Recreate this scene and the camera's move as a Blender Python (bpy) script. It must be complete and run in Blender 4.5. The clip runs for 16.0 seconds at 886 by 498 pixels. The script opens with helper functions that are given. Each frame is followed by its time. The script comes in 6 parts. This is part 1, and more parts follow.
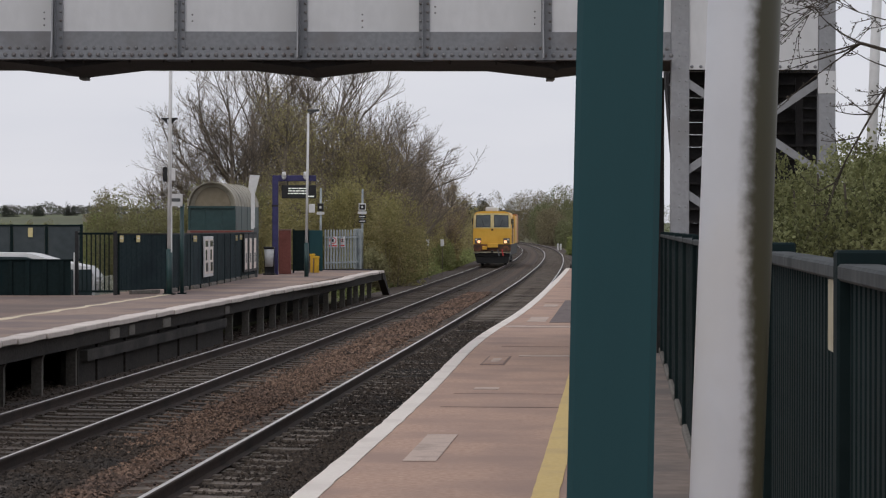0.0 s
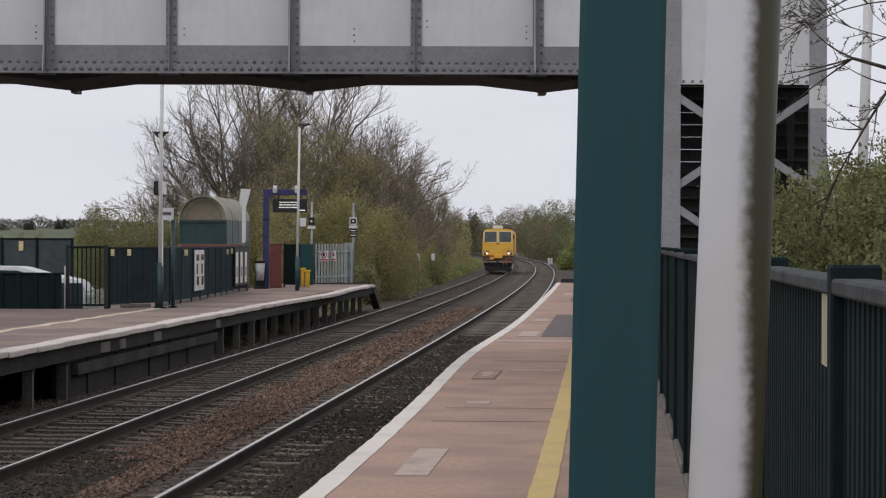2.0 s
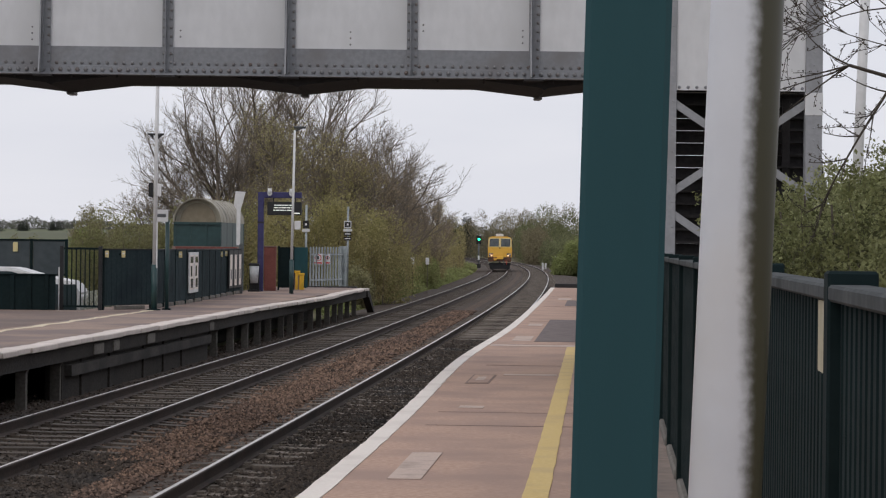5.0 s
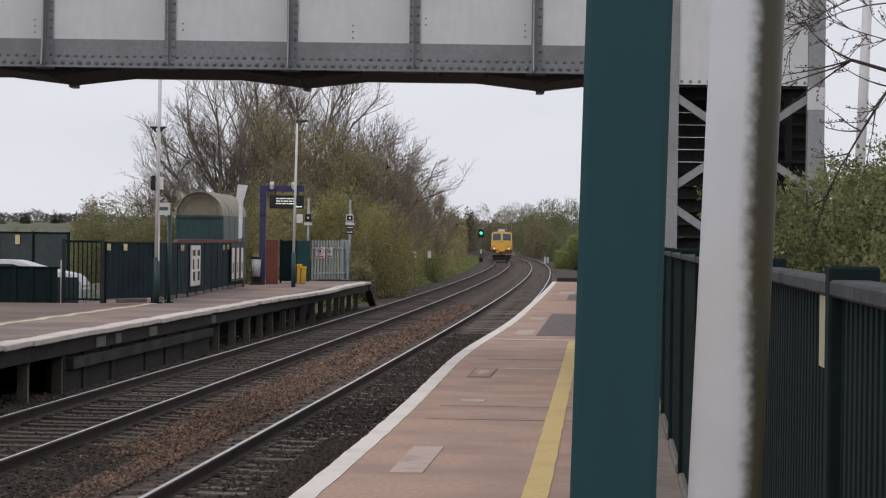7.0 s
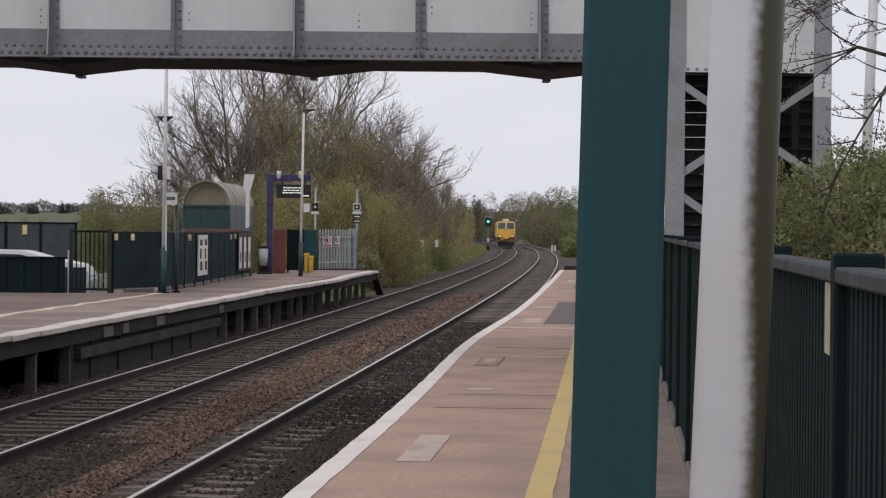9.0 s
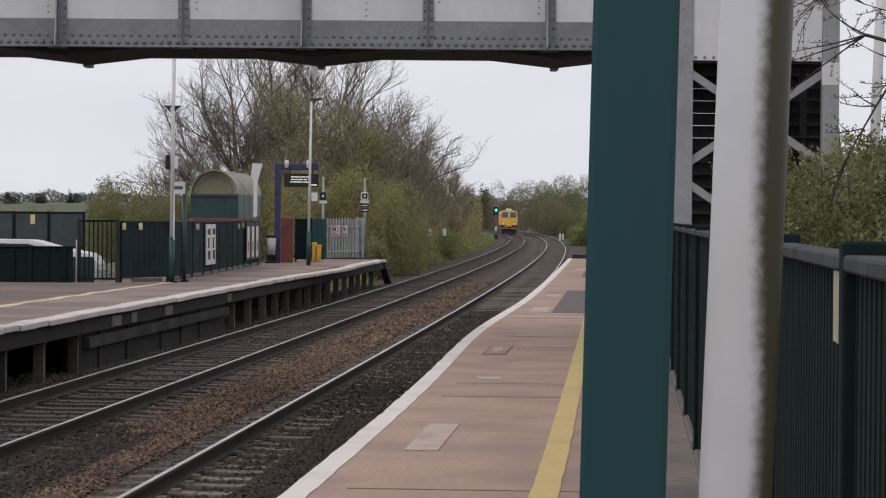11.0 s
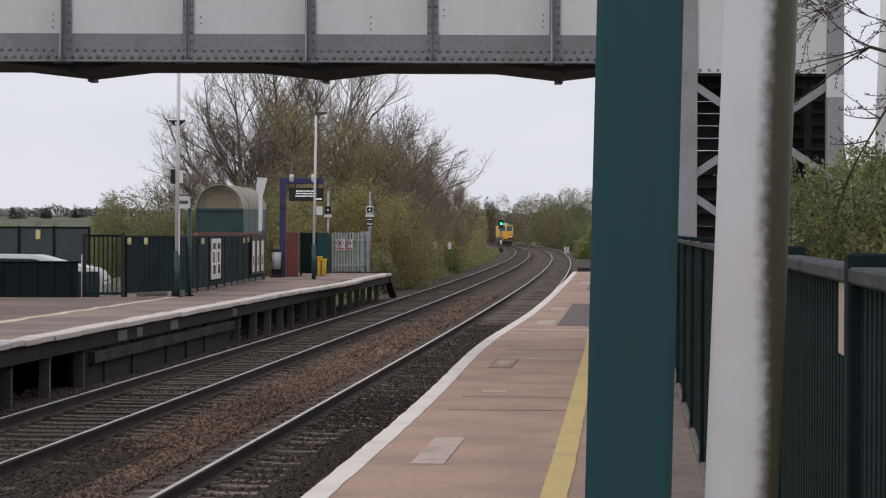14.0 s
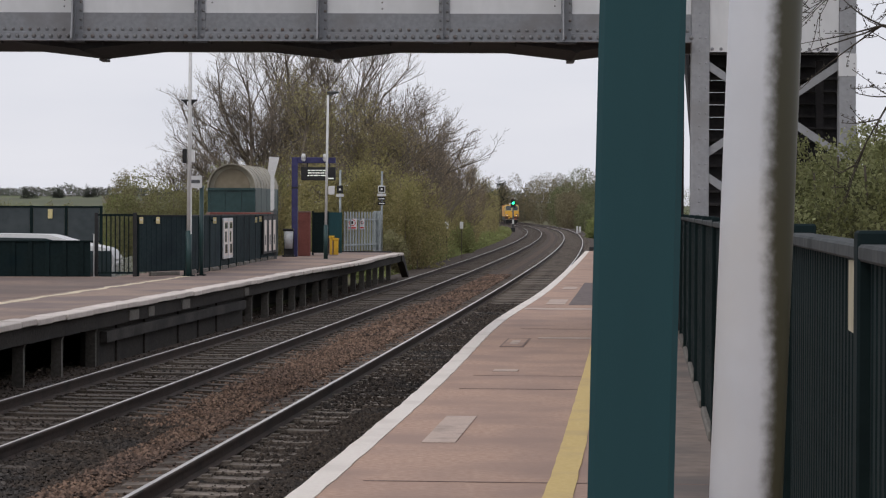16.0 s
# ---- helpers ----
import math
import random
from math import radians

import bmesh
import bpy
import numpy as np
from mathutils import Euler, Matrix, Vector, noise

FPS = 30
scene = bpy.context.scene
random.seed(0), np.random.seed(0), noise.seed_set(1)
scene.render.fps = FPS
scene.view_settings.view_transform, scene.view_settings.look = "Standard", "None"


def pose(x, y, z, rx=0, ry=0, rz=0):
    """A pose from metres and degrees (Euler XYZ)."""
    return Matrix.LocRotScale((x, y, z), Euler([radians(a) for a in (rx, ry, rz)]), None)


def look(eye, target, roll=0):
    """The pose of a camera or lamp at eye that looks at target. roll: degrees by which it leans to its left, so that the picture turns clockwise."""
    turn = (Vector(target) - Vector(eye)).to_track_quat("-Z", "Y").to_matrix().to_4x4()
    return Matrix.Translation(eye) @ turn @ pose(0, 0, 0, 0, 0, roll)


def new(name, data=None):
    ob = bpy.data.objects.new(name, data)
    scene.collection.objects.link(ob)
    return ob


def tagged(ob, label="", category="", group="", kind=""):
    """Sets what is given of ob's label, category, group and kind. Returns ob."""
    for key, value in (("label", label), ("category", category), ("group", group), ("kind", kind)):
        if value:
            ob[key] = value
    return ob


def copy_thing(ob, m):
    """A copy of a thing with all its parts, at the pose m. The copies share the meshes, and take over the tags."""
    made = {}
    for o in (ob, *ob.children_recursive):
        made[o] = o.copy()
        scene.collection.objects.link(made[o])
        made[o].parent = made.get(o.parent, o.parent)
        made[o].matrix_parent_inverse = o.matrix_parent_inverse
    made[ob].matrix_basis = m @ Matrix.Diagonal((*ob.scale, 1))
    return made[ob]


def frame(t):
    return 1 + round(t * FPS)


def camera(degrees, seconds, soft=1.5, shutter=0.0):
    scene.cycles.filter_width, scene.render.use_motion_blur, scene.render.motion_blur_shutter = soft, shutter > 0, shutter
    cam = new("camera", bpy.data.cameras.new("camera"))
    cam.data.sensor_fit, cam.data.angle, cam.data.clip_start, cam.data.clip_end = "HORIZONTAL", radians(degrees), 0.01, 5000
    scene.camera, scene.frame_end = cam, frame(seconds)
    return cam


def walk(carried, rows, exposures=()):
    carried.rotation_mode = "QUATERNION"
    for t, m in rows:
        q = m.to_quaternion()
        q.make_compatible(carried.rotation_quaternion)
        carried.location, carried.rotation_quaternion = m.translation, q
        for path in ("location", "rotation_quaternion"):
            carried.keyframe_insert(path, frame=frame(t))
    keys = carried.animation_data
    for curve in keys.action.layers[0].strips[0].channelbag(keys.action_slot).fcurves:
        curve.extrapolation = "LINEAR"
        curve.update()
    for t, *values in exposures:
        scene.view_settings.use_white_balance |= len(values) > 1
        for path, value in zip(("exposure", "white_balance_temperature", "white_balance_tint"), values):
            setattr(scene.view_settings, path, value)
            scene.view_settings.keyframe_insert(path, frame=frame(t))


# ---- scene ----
cam = camera(20.0, 16.0, soft=1.2)


def aim(turn, tilt, lean, x, z):
    """Turn to the left, tilt and lean in degrees; the eye's x and z."""
    a, p = radians(turn), radians(tilt)
    way = Vector((-math.sin(a) * math.cos(p), math.cos(a) * math.cos(p), math.sin(p)))
    eye = Vector((x, 0, z))
    return look(eye, eye + way * 10, lean)


walk(cam, [
    (0, aim(-0.0439, -0.4814, 0.083, 0.0083, 1.5913)),
    (0.5, aim(-0.1968, -0.3491, 0.026, 0.0088, 1.5888)),
    (1, aim(-0.1258, -0.3155, 0.030, 0.0090, 1.5888)),
    (1.5, aim(-0.2374, -0.2292, 0.056, 0.0040, 1.5888)),
    (2, aim(-0.2548, -0.1562, 0.189, 0.0009, 1.5907)),
    (2.5, aim(-0.3058, -0.0899, 0.276, -0.0029, 1.5908)),
    (3, aim(-0.3659, -0.0561, 0.284, -0.0047, 1.5920)),
    (3.5, aim(-0.3495, -0.0183, 0.460, -0.0036, 1.5880)),
    (4, aim(-0.3469, -0.0465, 0.537, -0.0049, 1.5875)),
    (6.5, aim(-0.3915, -0.0759, 0.744, -0.0056, 1.5912)),
    (7, aim(-0.3409, -0.2053, 0.750, -0.0041, 1.5899)),
    (7.5, aim(-0.2550, -0.2751, 0.691, -0.0043, 1.5898)),
    (8, aim(-0.1622, -0.3936, 0.596, -0.0001, 1.5903)),
    (10.5, aim(-0.2167, -0.5393, 0.444, 0.0017, 1.5894)),
    (11, aim(0.0000, -0.7217, 0.430, -0.0000, 1.5900)),
    (11.5, aim(0.0838, -0.6915, 0.320, -0.0014, 1.5917)),
    (12, aim(0.0657, -0.5956, 0.273, -0.0013, 1.5892)),
    (12.5, aim(0.1864, -0.5393, 0.127, 0.0032, 1.5892)),
    (13, aim(0.2152, -0.4699, 0.071, 0.0034, 1.5911)),
    (13.5, aim(0.1708, -0.4108, 0.137, 0.0018, 1.5872)),
    (14, aim(0.1198, -0.4126, 0.227, 0.0006, 1.5895)),
    (14.5, aim(0.0576, -0.5896, 0.234, 0.0007, 1.5895)),
    (15, aim(0.1471, -0.8070, 0.220, 0.0012, 1.5901)),
    (15.5, aim(0.3059, -0.8760, 0.193, 0.0053, 1.5868)),
    (16, aim(0.3940, -0.8810, 0.218, 0.0065, 1.5848)),
], [(0.0, -0.08), (1.5, -0.04), (3.5, 0.03), (16.0, 0.03)])

# ---- overcast daylight ----
world = bpy.data.worlds.new("overcast")
scene.world = world
world.use_nodes = True
wn, wl = world.node_tree.nodes, world.node_tree.links
wn.clear()
w_out = wn.new("ShaderNodeOutputWorld")
w_sky = wn.new("ShaderNodeTexSky")
w_sky.sky_type, w_sky.sun_disc = "NISHITA", False
w_sky.sun_elevation, w_sky.sun_rotation = radians(42), radians(215)
w_bg = wn.new("ShaderNodeBackground")
w_bg.inputs["Strength"].default_value = 0.06
w_cloud = wn.new("ShaderNodeBackground")
w_cloud.inputs["Strength"].default_value = 1.0
w_tc, w_map, w_noise, w_ramp = (wn.new("ShaderNode" + k) for k in ("TexCoord", "Mapping", "TexNoise", "ValToRGB"))
w_map.inputs["Scale"].default_value = (1.6, 1.6, 7.0)
w_noise.inputs["Scale"].default_value, w_noise.inputs["Detail"].default_value = 2.2, 5
w_ramp.color_ramp.elements[0].position, w_ramp.color_ramp.elements[0].color = 0.30, (0.69, 0.706, 0.787, 1)
w_ramp.color_ramp.elements[1].position, w_ramp.color_ramp.elements[1].color = 0.72, (0.838, 0.836, 0.892, 1)
wl.new(w_tc.outputs["Generated"], w_map.inputs["Vector"])
wl.new(w_map.outputs["Vector"], w_noise.inputs["Vector"])
wl.new(w_noise.outputs["Fac"], w_ramp.inputs["Fac"])
wl.new(w_ramp.outputs["Color"], w_cloud.inputs["Color"])
wl.new(w_sky.outputs["Color"], w_bg.inputs["Color"])
w_mix = wn.new("ShaderNodeMixShader")
w_mix.inputs["Fac"].default_value = 0.93
wl.new(w_bg.outputs[0], w_mix.inputs[1])
wl.new(w_cloud.outputs[0], w_mix.inputs[2])
wl.new(w_mix.outputs[0], w_out.inputs["Surface"])
sun = new("sun", bpy.data.lights.new("sun", "SUN"))
sun.data.energy, sun.data.angle, sun.data.color = 0.6, radians(25), (1.0, 0.96, 0.9)
sun.matrix_world = look((-30, -42, 47), (0, 0, 0))


# ---- materials ----
def mat(name, c1, c2, rough=0.8, metal=0.0, fine=40.0, coarse=2.5, bump=0.15, c3=None, wear=0.62, stretch=(1, 1, 1), vary=0.0, island=0.0, spec=0.4):
    m = bpy.data.materials.new(name)
    m.use_nodes = True
    n, l = m.node_tree.nodes, m.node_tree.links
    b = n["Principled BSDF"]
    b.inputs["Roughness"].default_value, b.inputs["Metallic"].default_value = rough, metal
    b.inputs["Specular IOR Level"].default_value = spec
    tc, mp = n.new("ShaderNodeTexCoord"), n.new("ShaderNodeMapping")
    mp.inputs["Scale"].default_value = stretch
    l.new(tc.outputs["Object"], mp.inputs["Vector"])
    nf, nc = n.new("ShaderNodeTexNoise"), n.new("ShaderNodeTexNoise")
    nf.inputs["Scale"].default_value, nf.inputs["Detail"].default_value = fine, 6
    nc.inputs["Scale"].default_value, nc.inputs["Detail"].default_value = coarse, 5
    for q in (nf, nc):
        l.new(mp.outputs["Vector"], q.inputs["Vector"])
    mx = n.new("ShaderNodeMix")
    mx.data_type = "RGBA"
    mx.inputs["A"].default_value, mx.inputs["B"].default_value = (*c1, 1), (*c2, 1)
    r1 = n.new("ShaderNodeValToRGB")
    r1.color_ramp.elements[0].position, r1.color_ramp.elements[1].position = 0.35, 0.65
    l.new(nf.outputs["Fac"], r1.inputs["Fac"])
    l.new(r1.outputs["Color"], mx.inputs["Factor"])
    colour = mx.outputs["Result"]
    r2 = n.new("ShaderNodeValToRGB")
    r2.color_ramp.elements[0].position, r2.color_ramp.elements[1].position = wear - 0.12, wear + 0.1
    l.new(nc.outputs["Fac"], r2.inputs["Fac"])
    m2 = n.new("ShaderNodeMix")
    m2.data_type = "RGBA"
    l.new(colour, m2.inputs["A"])
    m2.inputs["B"].default_value = (*(c3 or tuple(0.7 * q for q in c1)), 1)
    l.new(r2.outputs["Color"], m2.inputs["Factor"])
    colour = m2.outputs["Result"]
    if vary or island:
        rnd = n.new("ShaderNodeNewGeometry") if island else n.new("ShaderNodeObjectInfo")
        hs, mr = n.new("ShaderNodeHueSaturation"), n.new("ShaderNodeMapRange")
        mr.inputs["To Min"].default_value, mr.inputs["To Max"].default_value = 1 - (island or vary), 1 + (island or vary)
        l.new(rnd.outputs["Random Per Island" if island else "Random"], mr.inputs["Value"])
        l.new(mr.outputs["Result"], hs.inputs["Value"])
        l.new(colour, hs.inputs["Color"])
        colour = hs.outputs["Color"]
    l.new(colour, b.inputs["Base Color"])
    if bump:
        bp = n.new("ShaderNodeBump")
        bp.inputs["Strength"].default_value, bp.inputs["Distance"].default_value = bump, 0.02
        l.new(nf.outputs["Fac"], bp.inputs["Height"])
        l.new(bp.outputs["Normal"], b.inputs["Normal"])
    return m


def glow(name, colour, strength):
    m = bpy.data.materials.new(name)
    m.use_nodes = True
    b = m.node_tree.nodes["Principled BSDF"]
    b.inputs["Base Color"].default_value = (*colour, 1)
    b.inputs["Emission Color"].default_value, b.inputs["Emission Strength"].default_value = (*colour, 1), strength
    return m


def leaf_mat(name, c1, c2, c3):
    """Thin leaves: part of the light passes through them."""
    m = mat(name, c1, c2, 0.7, fine=6.0, coarse=0.35, bump=0, c3=c3, wear=0.55, island=0.3, spec=0.2)
    n, l = m.node_tree.nodes, m.node_tree.links
    b, out = n["Principled BSDF"], n["Material Output"]
    tr, mx = n.new("ShaderNodeBsdfTranslucent"), n.new("ShaderNodeMixShader")
    l.new(b.inputs["Base Color"].links[0].from_socket, tr.inputs["Color"])
    mx.inputs["Fac"].default_value = 0.42
    l.new(b.outputs[0], mx.inputs[1])
    l.new(tr.outputs[0], mx.inputs[2])
    l.new(mx.outputs[0], out.inputs["Surface"])
    return m


M_ballast = mat("ballast", (0.042, 0.029, 0.021), (0.078, 0.055, 0.039), 0.95, fine=22, coarse=0.7, bump=1.0, c3=(0.060, 0.052, 0.047))
M_stone = mat("ballast_stone", (0.108, 0.066, 0.045), (0.192, 0.127, 0.091), 0.92, fine=14, coarse=0.5, bump=0.2, c3=(0.085, 0.060, 0.050), island=0.8)
M_ballast_brown = mat("brown_ballast", (0.062, 0.040, 0.028), (0.115, 0.076, 0.052), 0.95, fine=18, coarse=0.4, bump=1.0, c3=(0.06, 0.043, 0.036))
M_stone_dark = mat("dark_stone", (0.034, 0.026, 0.020), (0.070, 0.053, 0.041), 0.92, fine=14, coarse=0.8, bump=0.2, c3=(0.045, 0.043, 0.042), island=0.5)
M_stone_cess = mat("cess_stone", (0.060, 0.046, 0.036), (0.105, 0.080, 0.063), 0.95, fine=14, coarse=0.6, bump=0.2, c3=(0.05, 0.042, 0.036), island=0.5)
M_rail_top = mat("rail_top", (0.66, 0.62, 0.59), (0.54, 0.50, 0.47), 0.36, 0.8, fine=30, coarse=1.0, bump=0.02, spec=0.5)
M_rail = mat("rail_rust", (0.040, 0.031, 0.027), (0.07, 0.047, 0.036), 0.9, fine=30, coarse=1.5, bump=0.2)
M_sleeper = mat("sleeper", (0.068, 0.054, 0.043), (0.108, 0.087, 0.070), 0.9, fine=24, coarse=2.0, bump=0.3, c3=(0.055, 0.046, 0.04), vary=0.3)
M_sleeper_pale = mat("dusty_sleeper", (0.155, 0.128, 0.104), (0.235, 0.198, 0.165), 0.92, fine=24, coarse=2.0, bump=0.3, c3=(0.09, 0.072, 0.058), wear=0.55, vary=0.3)
M_tarmac = mat("platform_tarmac", (0.41, 0.262, 0.195), (0.51, 0.348, 0.265), 0.9, fine=22, coarse=0.9, bump=0.35, c3=(0.36, 0.245, 0.198), wear=0.54, stretch=(1.0, 1.0, 1))
M_tarmac_pale = mat("pale_patch", (0.50, 0.385, 0.325), (0.57, 0.45, 0.385), 0.9, fine=50, coarse=3, bump=0.2)
M_tarmac_dark = mat("dark_patch", (0.15, 0.12, 0.115), (0.20, 0.16, 0.15), 0.9, fine=60, coarse=3, bump=0.3)
M_tarmac_edge = mat("grey_margin", (0.235, 0.185, 0.155), (0.31, 0.245, 0.21), 0.9, fine=7, coarse=0.8, bump=0.3, c3=(0.17, 0.145, 0.135), wear=0.5)
M_tarmac_far = mat("old_tarmac", (0.275, 0.19, 0.147), (0.365, 0.268, 0.212), 0.9, fine=5, coarse=0.4, bump=0.25, c3=(0.20, 0.15, 0.135), wear=0.5)
M_tarmac_back = mat("back_tarmac", (0.185, 0.128, 0.10), (0.25, 0.178, 0.142), 0.92, fine=5, coarse=0.4, bump=0.25, c3=(0.15, 0.11, 0.095), wear=0.5)
M_coping_far = mat("far_coping", (0.60, 0.525, 0.475), (0.68, 0.60, 0.545), 0.8, fine=12, coarse=1.5, bump=0.3, c3=(0.36, 0.31, 0.28), vary=0.1)
M_joint = mat("joint", (0.225, 0.155, 0.13), (0.285, 0.20, 0.17), 0.95, fine=40, coarse=3, bump=0.2)
M_white_line = mat("white_line", (0.76, 0.69, 0.62), (0.81, 0.74, 0.67), 0.75, fine=30, coarse=1.2, bump=0.2, c3=(0.64, 0.57, 0.51), vary=0.05)
M_yellow_line = mat("yellow_line", (0.64, 0.46, 0.175), (0.70, 0.52, 0.215), 0.75, fine=30, coarse=1.2, bump=0.15, c3=(0.56, 0.40, 0.19))
M_concrete = mat("concrete", (0.13, 0.12, 0.105), (0.19, 0.175, 0.155), 0.92, fine=25, coarse=1.6, bump=0.4, c3=(0.095, 0.085, 0.075), vary=0.15)
# concrete below the platforms, with the underside shade put into its colour
M_concrete_shaded = mat("dark_concrete", (0.024, 0.020, 0.017), (0.044, 0.038, 0.032), 0.95, fine=20, coarse=1.2, bump=0.4, c3=(0.02, 0.018, 0.017))
M_teal = mat("teal_paint", (0.0105, 0.053, 0.062), (0.0135, 0.062, 0.071), 0.55, fine=8, coarse=3, bump=0.05, c3=(0.010, 0.047, 0.056), stretch=(2, 2, 0.3), spec=0.28)
M_teal_dark = mat("dark_teal_steel", (0.0094, 0.0170, 0.0176), (0.0132, 0.0224, 0.0234), 0.85, fine=12, coarse=1.5, bump=0.08, c3=(0.007, 0.016, 0.019), vary=0.15, spec=0.08)
M_rail_grey = mat("grey_steel", (0.09, 0.098, 0.10), (0.12, 0.128, 0.132), 0.65, 0.1, fine=20, coarse=3, bump=0.1)
M_white_paint = mat("white_paint", (0.64, 0.635, 0.63), (0.69, 0.685, 0.68), 0.5, fine=10, coarse=2, bump=0.04, c3=(0.58, 0.57, 0.56))
M_fence_faded = mat("faded_blue_steel", (0.021, 0.036, 0.040), (0.029, 0.046, 0.051), 0.8, fine=12, coarse=1.2, bump=0.08, c3=(0.018, 0.028, 0.034), vary=0.15, spec=0.15)
M_fence_rail = mat("fence_rail", (0.068, 0.074, 0.076), (0.092, 0.098, 0.10), 0.9, fine=20, coarse=3, bump=0.1, spec=0.1)
M_bridge_white = mat("bridge_white", (0.60, 0.60, 0.61), (0.65, 0.65, 0.66), 0.6, fine=8, coarse=1.3, bump=0.05, c3=(0.56, 0.56, 0.565), stretch=(1, 1, 0.5))
M_bridge_grey = mat("bridge_grey", (0.20, 0.206, 0.22), (0.24, 0.246, 0.26), 0.6, fine=20, coarse=2.0, bump=0.12, c3=(0.185, 0.18, 0.185))
M_column = mat("column_grey", (0.27, 0.275, 0.29), (0.31, 0.315, 0.33), 0.6, fine=20, coarse=2.0, bump=0.1, c3=(0.25, 0.25, 0.255))
# darker than the band: the rivets' rim shadows are put into their colour
M_rivet = mat("rivet_grey", (0.15, 0.15, 0.155), (0.20, 0.195, 0.195), 0.5, fine=30, coarse=6, bump=0.1, c3=(0.12, 0.085, 0.07))
# near-black: the shade under and inside the bridge is put into the colour
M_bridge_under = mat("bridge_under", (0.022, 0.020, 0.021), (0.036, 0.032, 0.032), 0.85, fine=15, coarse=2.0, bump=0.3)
M_black = mat("black_paint", (0.012, 0.012, 0.013), (0.020, 0.020, 0.021), 0.6, fine=15, coarse=3, bump=0.05)
M_glass_dark = mat("dark_glass", (0.035, 0.05, 0.055), (0.045, 0.06, 0.065), 0.08, fine=3, coarse=1, bump=0.0, spec=0.6)
M_yellow = mat("train_yellow", (0.78, 0.44, 0.06), (0.82, 0.47, 0.075), 0.45, fine=6, coarse=1.5, bump=0.02, c3=(0.70, 0.36, 0.04))
M_bark = mat("bark", (0.085, 0.070, 0.055), (0.13, 0.11, 0.088), 0.95, fine=18, coarse=2, bump=0.3)
M_twig = mat("twig", (0.168, 0.141, 0.116), (0.225, 0.187, 0.154), 0.95, fine=8, coarse=0.5, bump=0, island=0.25)
M_leaf_olive = leaf_mat("leaf_olive", (0.325, 0.295, 0.134), (0.375, 0.34, 0.158), (0.31, 0.256, 0.134))
M_leaf_green = leaf_mat("leaf_green", (0.225, 0.255, 0.10), (0.29, 0.32, 0.125), (0.22, 0.225, 0.095))
M_leaf_brown = leaf_mat("leaf_brown", (0.33, 0.265, 0.175), (0.38, 0.305, 0.20), (0.305, 0.245, 0.15))
M_grass = mat("grass", (0.085, 0.092, 0.032), (0.12, 0.125, 0.05), 0.95, fine=9, coarse=0.15, bump=0.6, c3=(0.115, 0.095, 0.055), wear=0.5)
M_brick_red = mat("red_brick", (0.16, 0.052, 0.044), (0.205, 0.072, 0.058), 0.85, fine=25, coarse=2, bump=0.2, vary=0.15)
M_blue = mat("purple_blue", (0.034, 0.032, 0.105), (0.045, 0.042, 0.135), 0.5, fine=10, coarse=2, bump=0.03)
M_grit_yellow = mat("bin_yellow", (0.72, 0.42, 0.03), (0.78, 0.46, 0.04), 0.5, fine=10, coarse=2, bump=0.03)
M_galv = mat("galvanised", (0.30, 0.33, 0.335), (0.37, 0.40, 0.405), 0.5, 0.5, fine=14, coarse=3, bump=0.08, vary=0.12)
M_red = mat("red_paint", (0.55, 0.05, 0.05), (0.6, 0.06, 0.06), 0.5, fine=10, coarse=2, bump=0.0)
M_shelter_roof = mat("shelter_roof", (0.31, 0.285, 0.225), (0.38, 0.35, 0.28), 0.6, fine=8, coarse=1.2, bump=0.1, c3=(0.2, 0.19, 0.15))
# glass lightened to grey: the reflected sky is painted into its colour
M_windscreen = mat("windscreen", (0.10, 0.115, 0.125), (0.13, 0.145, 0.155), 0.12, fine=3, coarse=1, bump=0.0, c3=(0.08, 0.09, 0.10), spec=0.6)
M_cream_yellow = mat("cream_yellow", (0.74, 0.60, 0.29), (0.80, 0.67, 0.36), 0.5, fine=8, coarse=1.5, bump=0.02)
M_rust = mat("rust_red", (0.16, 0.062, 0.035), (0.24, 0.10, 0.055), 0.8, fine=9, coarse=2.0, bump=0.2, c3=(0.07, 0.045, 0.035), wear=0.5)
M_orange = mat("train_orange", (0.40, 0.10, 0.025), (0.46, 0.13, 0.03), 0.5, fine=6, coarse=1.5, bump=0.03)
M_cream = mat("notice_yellow", (0.64, 0.54, 0.27), (0.70, 0.59, 0.31), 0.6, fine=10, coarse=2, bump=0)
M_head = glow("head_light", (1.0, 0.50, 0.25), 1.4)
M_strip = mat("pale_strip", (0.40, 0.36, 0.23), (0.52, 0.47, 0.34), 0.6, fine=20, coarse=5, bump=0.05)
M_old_yellow = mat("faded_yellow", (0.62, 0.52, 0.36), (0.70, 0.61, 0.45), 0.8, fine=30, coarse=2, bump=0.15, c3=(0.45, 0.34, 0.24))
M_leg = mat("leg_concrete", (0.10, 0.092, 0.08), (0.145, 0.132, 0.118), 0.95, fine=20, coarse=1.5, bump=0.4, c3=(0.045, 0.04, 0.036), vary=0.25)
M_waling = mat("waling_concrete", (0.048, 0.043, 0.038), (0.072, 0.065, 0.057), 0.95, fine=16, coarse=1.3, bump=0.4, c3=(0.03, 0.027, 0.025), wear=0.5)
M_green_light = glow("signal_green", (0.02, 1.0, 0.42), 5.0)
M_text = glow("display_text", (0.85, 0.88, 0.8), 0.35)


# ---- building helpers ----
def thing(name, label, category, m=None, group="", kind=""):
    ob = new(name)
    ob.empty_display_size = 0.2
    if m is not None:
        ob.matrix_basis = m
    return tagged(ob, label, category, group, kind)


